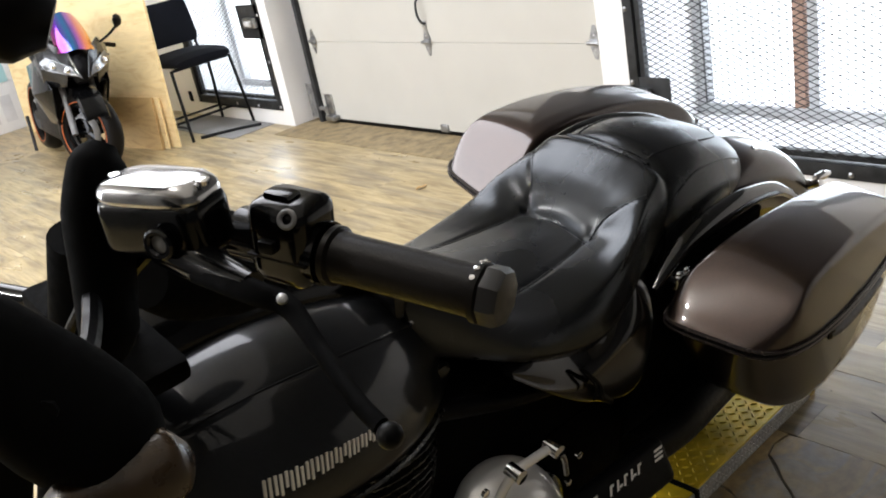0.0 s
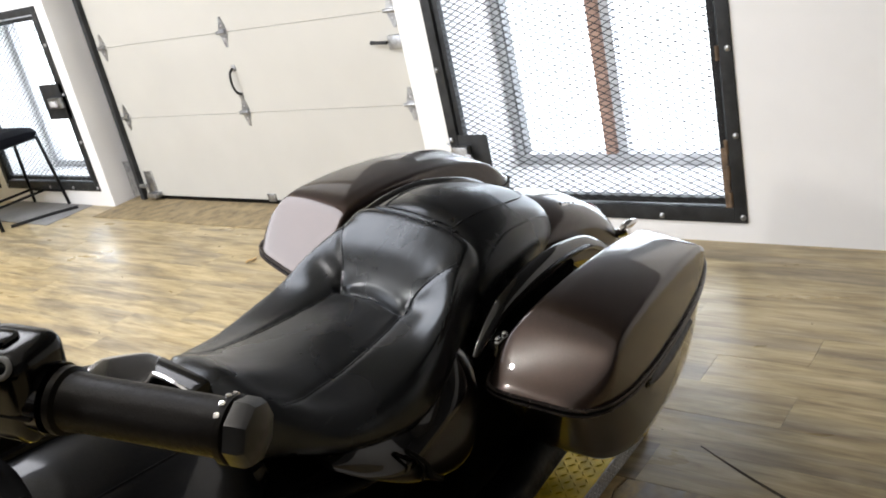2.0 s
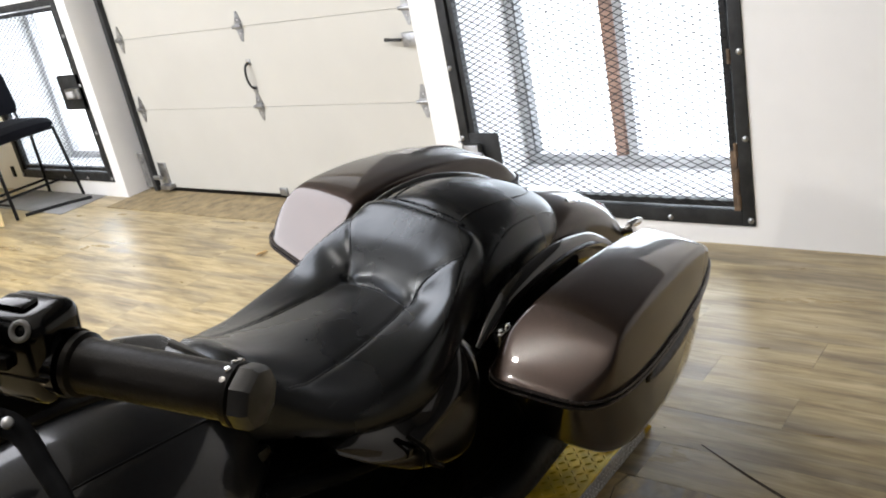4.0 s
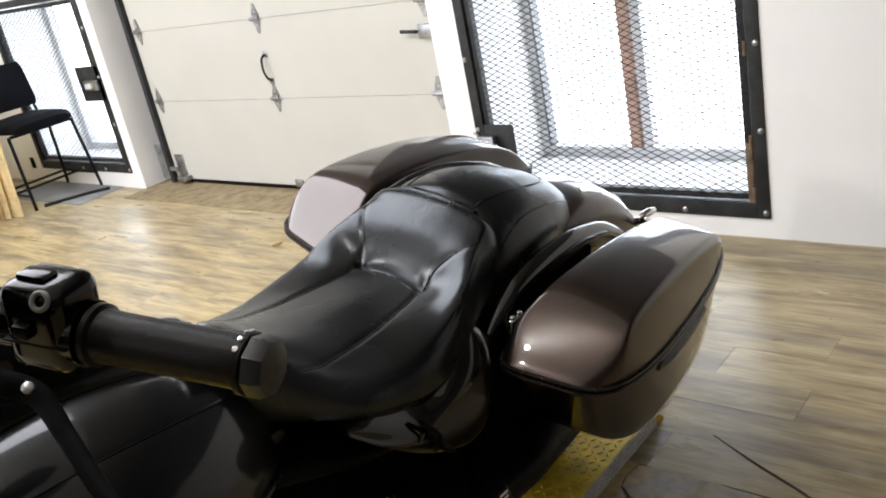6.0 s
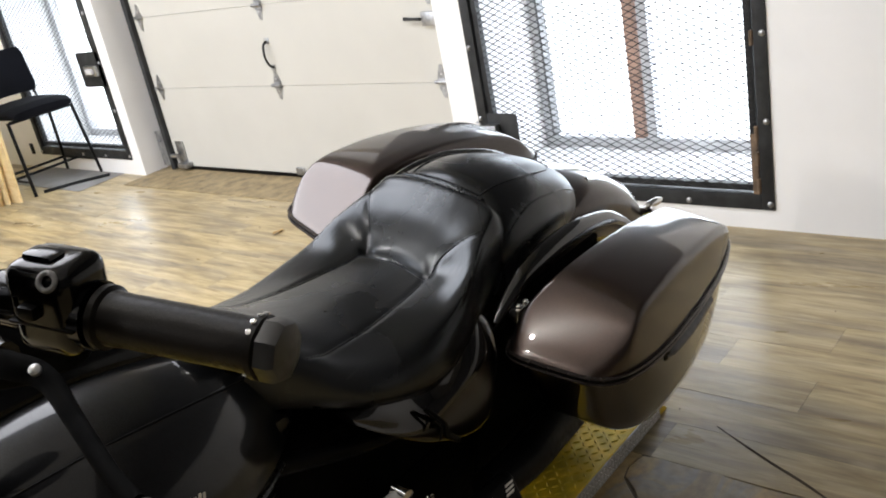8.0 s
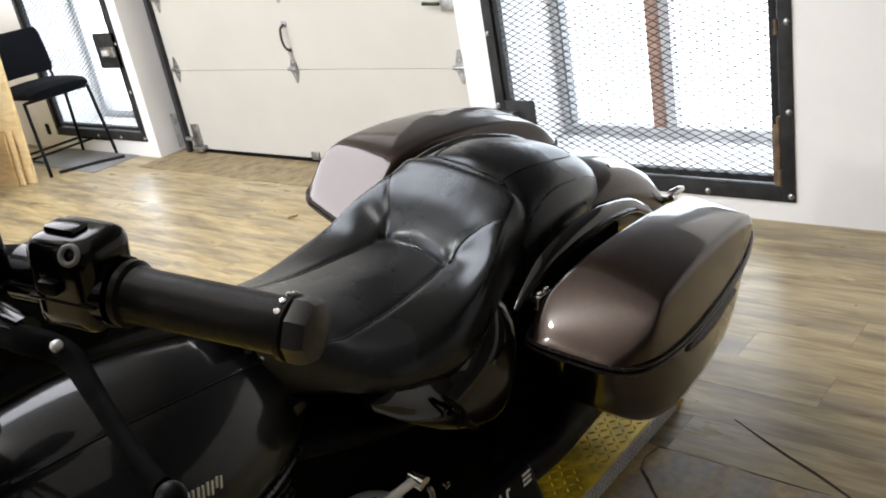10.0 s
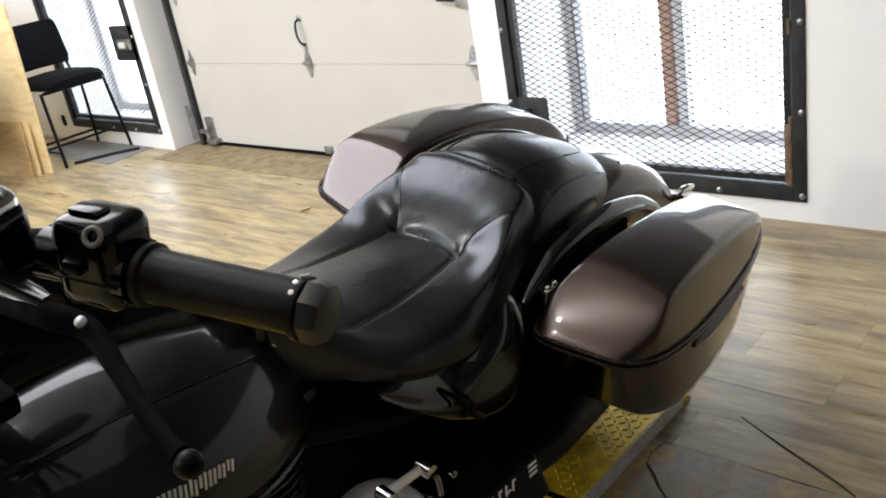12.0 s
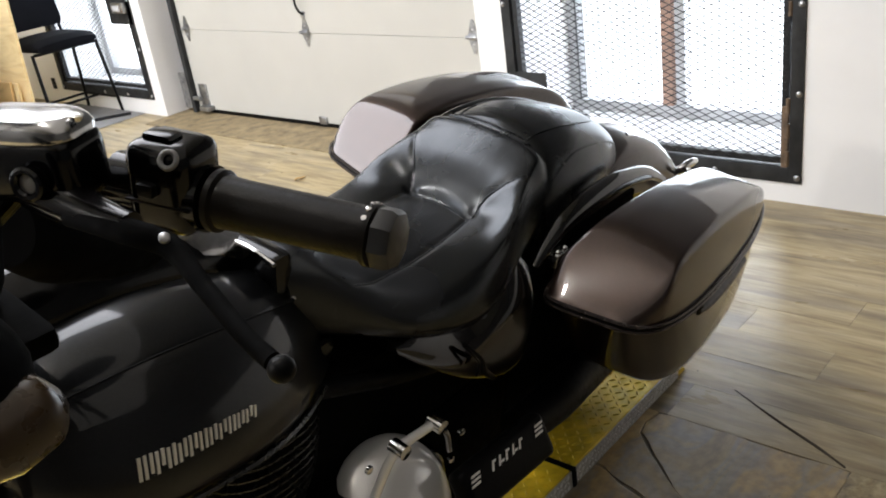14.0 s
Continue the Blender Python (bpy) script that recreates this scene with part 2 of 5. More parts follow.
def box(x0, y0, z0, x1, y1, z1, bevel=0.0, bm=None, segs=2):
    bm = bm or bmesh.new()
    made = bmesh.ops.create_cube(bm, size=1.0)["verts"]
    for v in made:
        v.co = Vector(((x0 + x1) / 2 + v.co.x * (x1 - x0), (y0 + y1) / 2 + v.co.y * (y1 - y0), (z0 + z1) / 2 + v.co.z * (z1 - z0)))
    if bevel:
        edges = list({e for v in made for e in v.link_edges})
        bmesh.ops.bevel(bm, geom=edges, offset=bevel, segments=segs, affect="EDGES", profile=0.6)
    return bm


def loft(rings, closed=True, caps=True, bm=None):
    """Skin through rings of points that all have the same count."""
    bm = bm or bmesh.new()
    rows = [[bm.verts.new(p) for p in ring] for ring in rings]
    n = len(rows[0])
    for a, b in zip(rows, rows[1:]):
        for i in range(n if closed else n - 1):
            j = (i + 1) % n
            bm.faces.new((a[i], a[j], b[j], b[i]))
    if caps and closed:
        bm.faces.new(rows[0][::-1])
        bm.faces.new(rows[-1])
    bmesh.ops.recalc_face_normals(bm, faces=bm.faces)
    return bm


def spline(points, n):
    """n + 1 points along a Catmull-Rom curve."""
    p = [Vector(q) for q in points]
    p = [p[0] * 2 - p[1]] + p + [p[-1] * 2 - p[-2]]
    out = []
    k = len(p) - 3
    for i in range(n + 1):
        s = min(i * k / n, k - 1e-6)
        j, f = int(s), s - int(s)
        a, b, c, d = p[j:j + 4]
        out.append(0.5 * (2 * b + (c - a) * f + (2 * a - 5 * b + 4 * c - d) * f * f + (3 * b - a - 3 * c + d) * f ** 3))
    return out


def tube(points, radius, segs=12, n=None, bm=None, flat=1.0):
    """A round bar along points; radius may be a list."""
    pts = spline(points, n) if n else [Vector(q) for q in points]
    rad = radius if isinstance(radius, (list, tuple)) else [radius] * len(pts)
    if len(rad) != len(pts):
        rad = [float(np.interp(i / (len(pts) - 1), np.linspace(0, 1, len(rad)), rad)) for i in range(len(pts))]
    rings = []
    side = None
    for i, q in enumerate(pts):
        way = (pts[min(i + 1, len(pts) - 1)] - pts[max(i - 1, 0)]).normalized()
        if side is None:
            side = way.orthogonal().normalized()
        side = (side - way * side.dot(way)).normalized()
        up = way.cross(side)
        rings.append([q + (side * math.cos(a) + up * math.sin(a) * flat) * rad[i] for a in np.linspace(0, 2 * math.pi, segs, endpoint=False)])
    return loft(rings, bm=bm)


def lathe(centre, axis, profile, segs=32, bm=None, caps=True):
    """Rings about an axis: profile rows of (along, radius)."""
    c, a = Vector(centre), Vector(axis).normalized()
    s = a.orthogonal().normalized()
    u = a.cross(s)
    rings = [[c + a * d + (s * math.cos(t) + u * math.sin(t)) * max(r, 1e-4) for t in np.linspace(0, 2 * math.pi, segs, endpoint=False)] for d, r in profile]
    return loft(rings, bm=bm, caps=caps)


def thing(name, label, category, m=None, group=""):
    ob = new(name)
    ob.empty_display_size = 0.1
    if m is not None:
        ob.matrix_world = m
    return tagged(ob, label, category, group)


def structure(name, bm, material, label, category, smooth=False):
    return tagged(part(name, bm, material, None, "", smooth), label, category, kind="structure")


# ---- room ----
WX, DX, TOP = 3.04, 3.187, 3.0      # wall face, garage door face, ceiling
X0, Y0, Y1 = -3.2, -3.0, 9.2
WT = 0.52                           # thickness of the east wall
GATE_TOP = 1.285
HEAD = 1.29                         # unseen dark panel, added to darken lid reflections, begins here

bm = bmesh.new()
for y0, y1, z0, z1 in ((Y0, 1.10, 0, TOP), (2.365, 2.515, 0, TOP), (5.157, 5.262, 0, TOP), (6.45, Y1, 0, TOP),
                       (1.10, 2.365, 0, 0.075), (1.10, 2.365, GATE_TOP, TOP), (5.262, 6.45, 0, 0.105), (5.262, 6.45, GATE_TOP, TOP), (2.515, 5.157, 2.2, TOP)):
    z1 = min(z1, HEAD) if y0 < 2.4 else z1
    box(WX, y0, z0, WX + 0.08, y1, z1, bm=bm)
for y0, y1, z0, z1 in ((Y0, 1.04, 0, TOP), (2.43, 2.515, 0, TOP), (5.157, 5.20, 0, TOP), (6.52, Y1, 0, TOP),
                       (1.04, 2.43, 0, 0.07), (1.04, 2.43, GATE_TOP, TOP), (5.20, 6.52, 0, 0.10), (5.20, 6.52, GATE_TOP, TOP), (2.515, 5.157, 2.2, TOP)):
    box(WX + 0.08, y0, z0, WX + WT, y1, z1, bm=bm)
structure("wall_east", bm, WALL, "white painted wall with garage door and barred openings", "wall")
# The opening is unseen too, added to house the west lamp.
bm = bmesh.new()
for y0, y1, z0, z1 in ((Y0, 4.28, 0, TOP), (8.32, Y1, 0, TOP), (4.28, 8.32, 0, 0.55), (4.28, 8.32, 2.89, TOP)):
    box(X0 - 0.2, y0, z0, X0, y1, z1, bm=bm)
structure("wall_west", bm, DIMWALL, "grey painted wall with an unseen opening added for the west lamp", "wall")
# Added out of view so that the lid's top mirrors something dark.
structure("dark_reflection_panel", box(WX - 0.03, Y0, HEAD, WX + 0.08, 2.515, TOP), DIMWALL, "unseen dark panel added to darken reflections", "wall")
structure("wall_south", box(X0, Y0 - 0.2, 0, WX + WT, Y0, TOP), DIMWALL, "plain grey painted wall", "wall")
structure("wall_north", box(X0, Y1, 0, WX + WT, Y1 + 0.2, TOP), WALL, "plain white painted wall", "wall")
structure("ceiling", box(X0 - 0.2, Y0 - 0.2, TOP, WX + WT, Y1 + 0.2, TOP + 0.15), CEIL, "plain white ceiling", "ceiling")
# Unseen frames added to go with the two ceiling lamps.
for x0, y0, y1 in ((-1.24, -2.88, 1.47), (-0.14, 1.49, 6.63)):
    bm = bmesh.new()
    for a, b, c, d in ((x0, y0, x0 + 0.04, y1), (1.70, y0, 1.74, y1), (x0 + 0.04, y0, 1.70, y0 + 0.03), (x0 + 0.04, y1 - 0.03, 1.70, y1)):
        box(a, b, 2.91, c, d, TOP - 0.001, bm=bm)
    tagged(part("ceiling_lamp_frame", bm, CEIL, None, smooth=False), "pale frame added round an unseen ceiling lamp", "ceiling light", "ceiling lights")
floor = structure("floor", box(X0 - 0.2, Y0 - 0.2, -0.2, WX + WT, Y1 + 0.2, -0.004), FLOORBED, "worn wood-look plank floor with a slate patch", "floor")
structure("ground", box(WX + WT, -40, -0.25, 60, 50, -0.02), CONCRETE, "pale concrete ground outside", "ground")
bm = bmesh.new()
vs = [bm.verts.new(p) for p in ((3.97, -6, -0.018), (3.97, 14, -0.018), (3.97, 14, 2.4), (3.97, -6, 2.4))]
bm.faces.new(vs[::-1])
structure("backdrop", bm, GLOW, "overcast white daylight outside", "backdrop")

# garage door: five sections, hinges, handle, bolt, seal, tracks
door = structure("garage_door", box(DX, 2.40, 0.028, DX + 0.045, 4.995, 0.531, 0.002), DOORP, "cream sectional garage door with zinc hinges", "garage door")
for z0, z1 in ((0.5325, 0.9655), (0.967, 1.3985), (1.40, 1.8315), (1.833, 2.26)):
    part("door_section", box(DX, 2.40, z0, DX + 0.045, 4.995, z1, 0.002), DOORP, door, smooth=False)
part("bottom_seal", box(DX + 0.004, 2.40, 0.0, DX + 0.04, 4.995, 0.027, 0.004), BLACKMATT, door)


def hinge(y, z):
    """A strap hinge: two pointed leaves about a knuckle."""
    bm = bmesh.new()
    for s in (1, -1):
        pts = [(-0.030, 0.008), (0.030, 0.008), (0.024, 0.028), (0.007, 0.078), (-0.007, 0.078), (-0.024, 0.028)]
        f = [bm.verts.new((DX - 0.0035, y + a, z + s * b)) for a, b in pts]
        k = [bm.verts.new((DX + 0.001, y + a * 1.04, z + s * b * 1.02)) for a, b in pts]
        bm.faces.new(f)
        for i in range(6):
            bm.faces.new((f[i], f[(i + 1) % 6], k[(i + 1) % 6], k[i]))
    bmesh.ops.recalc_face_normals(bm, faces=bm.faces)
    h = part("hinge", bm, ZINC, door, smooth=False)
    part("knuckle", tube([(DX - 0.016, y - 0.034, z), (DX - 0.016, y + 0.034, z)], 0.009, 10), ZINC, h)
    part("knuckle_web", box(DX - 0.014, y - 0.022, z - 0.014, DX - 0.002, y + 0.022, z + 0.014, 0.003), ZINC, h)
    for s in (1, -1):
        part("screw", lathe((DX - 0.003, y, z + s * 0.034), (-1, 0, 0), [(0, 0.005), (0.003, 0.005), (0.004, 0.003), (0.004, 0)], 8), GREYFRAME, h)


for y in (2.655, 3.815, 4.930):
    for z in (0.538, 0.968, 1.40):
        hinge(y, z)
handle = part("handle", tube([(DX - 0.004, 3.824, 0.775), (DX - 0.030, 3.822, 0.755), (DX - 0.040, 3.818, 0.700), (DX - 0.030, 3.812, 0.655), (DX - 0.004, 3.810, 0.635)], 0.0065, 10, 20), BLACKSTEEL, door, "black bow handle")
for z in (0.778, 0.632):
    part("handle_plate", box(DX - 0.004, 3.80, z - 0.016, DX + 0.001, 3.834, z + 0.016, 0.002), ZINC, handle)
bolt = part("slide_bolt", box(DX - 0.022, 2.615, 0.795, DX + 0.001, 2.700, 0.860, 0.006), ZINC, door, "zinc slide bolt")
part("bolt_rod", tube([(DX - 0.028, 2.70, 0.830), (DX - 0.028, 2.755, 0.833), (DX - 0.028, 2.795, 0.836)], [0.008, 0.007, 0.009], 10), BLACKSTEEL, bolt)
part("bottom_bracket", box(DX - 0.012, 3.775, 0.022, DX + 0.001, 3.835, 0.066, 0.003), ZINC, door)
for y in (4.87, 2.47):
    cb = part("corner_bracket", box(DX - 0.006, y, 0.03, DX + 0.001, y + 0.085, 0.19, 0.003), ZINC, door)
    part("corner_foot", box(DX - 0.05, y - 0.04, 0.025, DX, y + 0.06, 0.055, 0.004), ZINC, cb)
    part("corner_roller", tube([(DX - 0.03, y + 0.05, 0.10), (DX - 0.03, y + 0.12, 0.10)], 0.014, 12), ZINC, cb)
for y0, y1 in ((4.998, 5.035), (2.36, 2.398)):
    tr = structure("door_track", box(DX - 0.03, y0, 0.0, DX + 0.06, y1, 2.3, 0.003), BLACKSTEEL, "dark steel vertical door track", "track")
for z in (0.20, 0.115):
    part("track_bolt", lathe((DX - 0.032, 5.075, z), (-1, 0, 0), [(0, 0.011), (0.005, 0.011), (0.008, 0.006), (0.008, 0)], 10), ZINC, tr)
structure("track_bracket", box(DX - 0.028, 5.036, 0.03, DX - 0.022, 5.11, 0.26, 0.003), ZINC, "zinc track bracket on the jamb", "bracket")
structure("door_back", box(DX + 0.05, 2.36, 0, DX + 0.10, 5.157, 2.3), BLACKSTEEL, "dark backing behind the garage door", "door")
structure("threshold", box(2.865, 2.52, -0.003, DX + 0.05, 5.15, 0.004), THRESH, "plain brown threshold strip by the garage door", "threshold")


# barred gates over the two openings
def expanded_metal(y0, y1, z0, z1, x, lwd, swd, strand):
    """Expanded metal: zigzag strands that meet at their bends."""
    verts, faces = [], []
    rows = int((z1 - z0) / (swd / 2))
    cols = int((y1 - y0) / (lwd / 2))
    for r in range(rows + 1):
        z = z0 + r * swd / 2
        # strand r runs as a zigzag between z and z + swd / 2
        for c in range(cols):
            up = (r + c) % 2
            a = (y0 + c * lwd / 2, z + (0 if up else swd / 2))
            b = (y0 + (c + 1) * lwd / 2, z + (swd / 2 if up else 0))
            if max(a[1], b[1]) > z1:
                continue
            i = len(verts)
            for (y, zz), d in ((a, -0.0025), (b, 0.0025)):
                if (c % 2) ^ (r % 2):
                    d = -d
                verts += [(x + d - 0.0018, y, zz - strand / 2), (x + d + 0.0014, y, zz - strand * 0.8), (x + d + 0.0018, y, zz + strand / 2), (x + d - 0.0014, y, zz + strand * 0.8)]
            faces += [(i + k, i + (k + 1) % 4, i + 4 + (k + 1) % 4, i + 4 + k) for k in range(4)]
    mesh = bpy.data.meshes.new("expanded_metal")
    mesh.from_pydata(verts, [], faces)
    mesh.materials.append(BLACKSTEEL)
    return mesh


def gate(y0, y1, zb, lock_z, lwd, swd, label, plate):
    g = thing("security_gate", label, "gate", pose(WX, (y0 + y1) / 2, zb))
    inv = g.matrix_world.inverted()

    def put(name, bm, m, parent=None, **k):
        bm.transform(inv)
        return part(name, bm, m, parent or g, **k)
    w = 0.046
    for a, b, c, d in ((y0, zb, y0 + w, GATE_TOP), (y1 - w, zb, y1, GATE_TOP), (y0 + w, zb, y1 - w, zb + w + 0.012), (y0 + w, GATE_TOP - w, y1 - w, GATE_TOP)):
        fr = put("fixed_frame", box(WX - 0.008, a, b, WX + 0.035, c, d, 0.0025), BLACKSTEEL)
    for k in range(4):
        for y in (y0 + 0.014, y1 - 0.014):
            put("frame_bolt", lathe((WX - 0.008, y, zb + 0.024 + k * 0.308), (-1, 0, 0), [(0, 0.0115), (0.003, 0.0115), (0.007, 0.008), (0.0085, 0.003), (0.0085, 0)], 12), ZINC)
    for k in range(1, 4):
        put("frame_bolt", lathe((WX - 0.008, y0 + 0.014 + k * (y1 - y0 - 0.028) / 4, zb + 0.020), (-1, 0, 0), [(0, 0.0115), (0.003, 0.0115), (0.007, 0.008), (0.0085, 0.003), (0.0085, 0)], 12), ZINC)
    # swinging leaf with a narrow gap to the frame
    i0, i1, b0, b1 = y0 + w + 0.010, y1 - w - 0.005, zb + w + 0.022, GATE_TOP - w - 0.01
    e = 0.024
    leaf = put("gate_leaf", box(WX + 0.004, i0, b0, WX + 0.034, i0 + e, b1, 0.002), BLACKSTEEL)
    put("leaf_bar", box(WX + 0.004, i1 - e, b0, WX + 0.034, i1, b1, 0.002), BLACKSTEEL, leaf)
    put("leaf_bar", box(WX + 0.004, i0 + e, b0, WX + 0.034, i1 - e, b0 + e, 0.002), BLACKSTEEL, leaf)
    put("leaf_bar", box(WX + 0.004, i0 + e, b1 - e, WX + 0.034, i1 - e, b1, 0.002), BLACKSTEEL, leaf)
    sheet = expanded_metal(i0 + 0.006, i1 - 0.006, b0 + 0.004, b1 - 0.004, WX + 0.001, lwd, swd, 0.0026 if plate == "near" else 0.0015)
    sheet.transform(inv)
    ob = tagged(new("mesh_sheet", sheet), "dark expanded metal mesh", kind="stuff")
    ob.parent = leaf
    if plate == "near":
        put("hinge_bar", box(WX - 0.004, i0 - 0.004, zb + 0.055, WX + 0.010, i0 + 0.020, zb + 0.285, 0.003), RUST, leaf, label="rusty hinge strip")
        for z in (0.07, 0.17, 0.265, 0.60, 0.90):
            put("hinge_knuckle", tube([(WX - 0.006, i0 - 0.004, zb + z), (WX - 0.006, i0 - 0.004, zb + z + 0.05)], 0.008, 10), RUST, leaf)
    ly = y1 - w
    if plate == "near":
        pl = put("lock_plate", box(WX - 0.006, ly - 0.155, lock_z - 0.155, WX - 0.002, ly + 0.0, lock_z, 0.002), BLACKSTEEL, leaf, label="mesh-backed lock plate")
        put("lock_body", box(WX - 0.040, ly - 0.062, lock_z - 0.135, WX - 0.006, ly + 0.012, lock_z - 0.045, 0.005), ZINC, pl)
        put("lock_latch", box(WX - 0.046, ly - 0.085, lock_z - 0.11, WX - 0.034, ly - 0.045, lock_z - 0.075, 0.004), ZINC, pl)
        put("padlock_shackle", tube([(WX - 0.03, ly + 0.02, lock_z - 0.11), (WX - 0.03, ly + 0.02, lock_z - 0.045), (WX - 0.03, ly + 0.04, lock_z - 0.03)], 0.005, 8, 10), ZINC, pl)
    else:
        pl = put("lock_plate", box(WX - 0.008, y0 + 0.0, lock_z - 0.225, WX - 0.002, y0 + 0.27, lock_z, 0.002), BLACKSTEEL, leaf, label="black steel lock plate")
        put("lock_body", box(WX - 0.040, y0 + 0.03, lock_z - 0.15, WX - 0.008, y0 + 0.17, lock_z - 0.085, 0.005), ZINC, pl)
        put("lock_knob", box(WX - 0.055, y0 + 0.06, lock_z - 0.135, WX - 0.04, y0 + 0.13, lock_z - 0.10, 0.004), GREYFRAME, pl)
    return g


gate(1.098, 2.366, 0.078, 0.432, 0.0548, 0.0262, "black steel security gate with expanded metal mesh", "near")
gate(5.258, 6.452, 0.103, 0.815, 0.0548, 0.0262, "black steel mesh gate with a square lock plate", "far")


def window(n, y0, y1, zb, posts):
    """Outer window in its recess: sill, frame, posts."""
    w = structure("window_%d" % n, box(WX + 0.44, y0, zb, WX + WT - 0.01, y1, zb + 0.055, 0.004), GREYFRAME, "weathered grey window behind a security gate", "window")
    part("window_sill", box(WX + 0.082, y0, zb - 0.02, WX + 0.438, y1, zb + 0.004, 0.002), CONCRETE, w)
    for y, m, wide in posts:
        part("window_post", box(WX + 0.43, y, zb + 0.056, WX + 0.49, y + wide, GATE_TOP - 0.002, 0.004), m, w)
    part("window_head", box(WX + 0.44, y0, GATE_TOP - 0.08, WX + 0.50, y1, GATE_TOP - 0.001, 0.004), GREYFRAME, w)
    rng = random.Random(n)
    for k in range(26):
        y, x, s = rng.uniform(y0 + 0.05, y1 - 0.05), WX + rng.uniform(0.36, 0.435), rng.uniform(0.006, 0.02)
        bm = bmesh.new()
        bmesh.ops.create_icosphere(bm, subdivisions=1, radius=s)
        bmesh.ops.scale(bm, verts=bm.verts, vec=(1, rng.uniform(1, 2.5), 0.5))
        bmesh.ops.translate(bm, verts=bm.verts, vec=(x, y, zb + 0.006))
        part("debris", bm, CONCRETE, w)


window(1, 1.04, 2.43, 0.132, ((1.815, BLOOMBROWN, 0.05), (1.755, GREYFRAME, 0.045), (2.292, GREYFRAME, 0.040), (2.280, DULLGREY, 0.0115), (1.04, GREYFRAME, 0.05)))
part("window_jamb", box(WX + 0.082, 2.334, 0.137, WX + 0.438, 2.357, GATE_TOP - 0.002, 0.002), WALL, bpy.data.objects["window_1"], "white painted recess side")
window(2, 5.20, 6.52, 0.10, ((5.93, CONCRETE, 0.075), (6.46, GREYFRAME, 0.06), (5.20, GREYFRAME, 0.05)))
outlet = structure("wall_outlet", box(WX - 0.012, 6.56, 0.10, WX, 6.60, 0.18, 0.004), BLACKMATT, "small black outlet low on the wall", "outlet")

# ---- ramp under the motorcycle ----
ramp = thing("wheel_ramp", "yellow diamond plate ramp with bare metal sides", "ramp", pose(1.0, 1.25, 0))


def lugs(y0, y1, x0, x1, at, along, across, normal, pitch=0.021, size=1.0):
    """Raised lozenges of tread plate in two alternating directions."""
    verts, faces = [], []
    for i in range(int((x1 - x0) / pitch)):
        for j in range(int((y1 - y0) / pitch)):
            cx, cy = x0 + (i + 0.5) * pitch, y0 + (j + 0.5) * pitch
            d = 1 if (i + j) % 2 else -1
            a, b = 0.0095 * size, 0.0030 * size
            c, s = 0.7071, 0.7071 * d
            k = len(verts)
            for q, h in (((a, 0), 0), ((0, b), 0), ((-a, 0), 0), ((0, -b), 0), ((a * 0.45, 0), 0.0032), ((-a * 0.45, 0), 0.0032)):
                px, py = cx + q[0] * c - q[1] * s, cy + q[0] * s + q[1] * c
                verts.append(tuple(Vector(at) + Vector(along) * px + Vector(across) * py + Vector(normal) * h))
            faces += [(k, k + 1, k + 4), (k + 1, k + 5, k + 4), (k + 1, k + 2, k + 5), (k + 2, k + 3, k + 5), (k + 3, k + 4, k + 5), (k + 3, k, k + 4)]
    mesh = bpy.data.meshes.new("lugs")
    mesh.from_pydata(verts, [], faces)
    return mesh


RB = Vector((1.0, 1.25, 0))
for x0, x1 in ((-0.75, 1.306), (1.316, 1.815)):
    last = x1 > 1.5
    rings = []
    for x, h in [(x0, 0.045), (x1, 0.045)] + ([(1.858, 0.004)] if last else []):
        rings.append([Vector((x, y, z)) - RB for y, z in ((0.966, 0), (0.966, h - 0.002), (0.968, h), (1.532, h), (1.534, h - 0.002), (1.534, 0))])
    deck = part("ramp_deck", loft(rings), [YELLOW], ramp, "worn yellow tread plate", smooth=False)
    for name, mat, args in (("tread_lozenge", YELLOW, (0.975, 1.36, max(x0, 0.55), x1 - 0.004, (-1.0, -1.25, 0.045), (1, 0, 0), (0, 1, 0), (0, 0, 1))),):
        me = lugs(*args)
        me.materials.append(mat)
        tagged(new(name, me), "raised lozenge tread", kind="stuff").parent = deck
    side = part("side_plate", box(max(x0, 0.4) - 1.0, 0.9625 - 1.25, 0.0, x1 - 1.0, 0.9655 - 1.25, 0.0435, 0.0008), SIDEPLATE, ramp, "bare aluminium tread plate side")
    me = lugs(0.003, 0.043, max(x0, 0.55), x1 - 0.004, (-1.0, 0.9625 - 1.25, 0), (1, 0, 0), (0, 0, 1), (0, -1, 0), 0.0133, 0.80)
    me.materials.append(SILVER)
    tagged(new("side_lozenge", me), "raised lozenge tread", kind="stuff").parent = side
part("joint_strap", box(1.304 - 1.0, 0.958 - 1.25, 0.0, 1.318 - 1.0, 1.5 - 1.25, 0.049, 0.002), BLACKMATT, ramp, "black strap over the joint")

# ---- chair ----
chair = thing("chair", "black fabric visitor chair with a thin steel frame", "chair", pose(2.80, 5.95, 0))


def chair_leg(a, b):
    return part("leg", tube([a, b], 0.0112, 10), CHAIRSTEEL, chair)


for x in (-0.25, 0.235):
    chair_leg((x * 0.92, -0.19, 0.490), (x, -0.255, 0.004))
    chair_leg((x * 0.92, 0.14, 0.490), (x, 0.20, 0.004))
    part("side_stretcher", tube([(x * 0.985, -0.243, 0.10), (x * 0.985, 0.188, 0.10)], 0.009, 8), CHAIRSTEEL, chair)
    part("back_tube", tube([(x * 0.86, 0.15, 0.485), (x * 0.86, 0.21, 0.56), (x * 0.86, 0.25, 0.74)], 0.010, 8, 8), CHAIRSTEEL, chair)
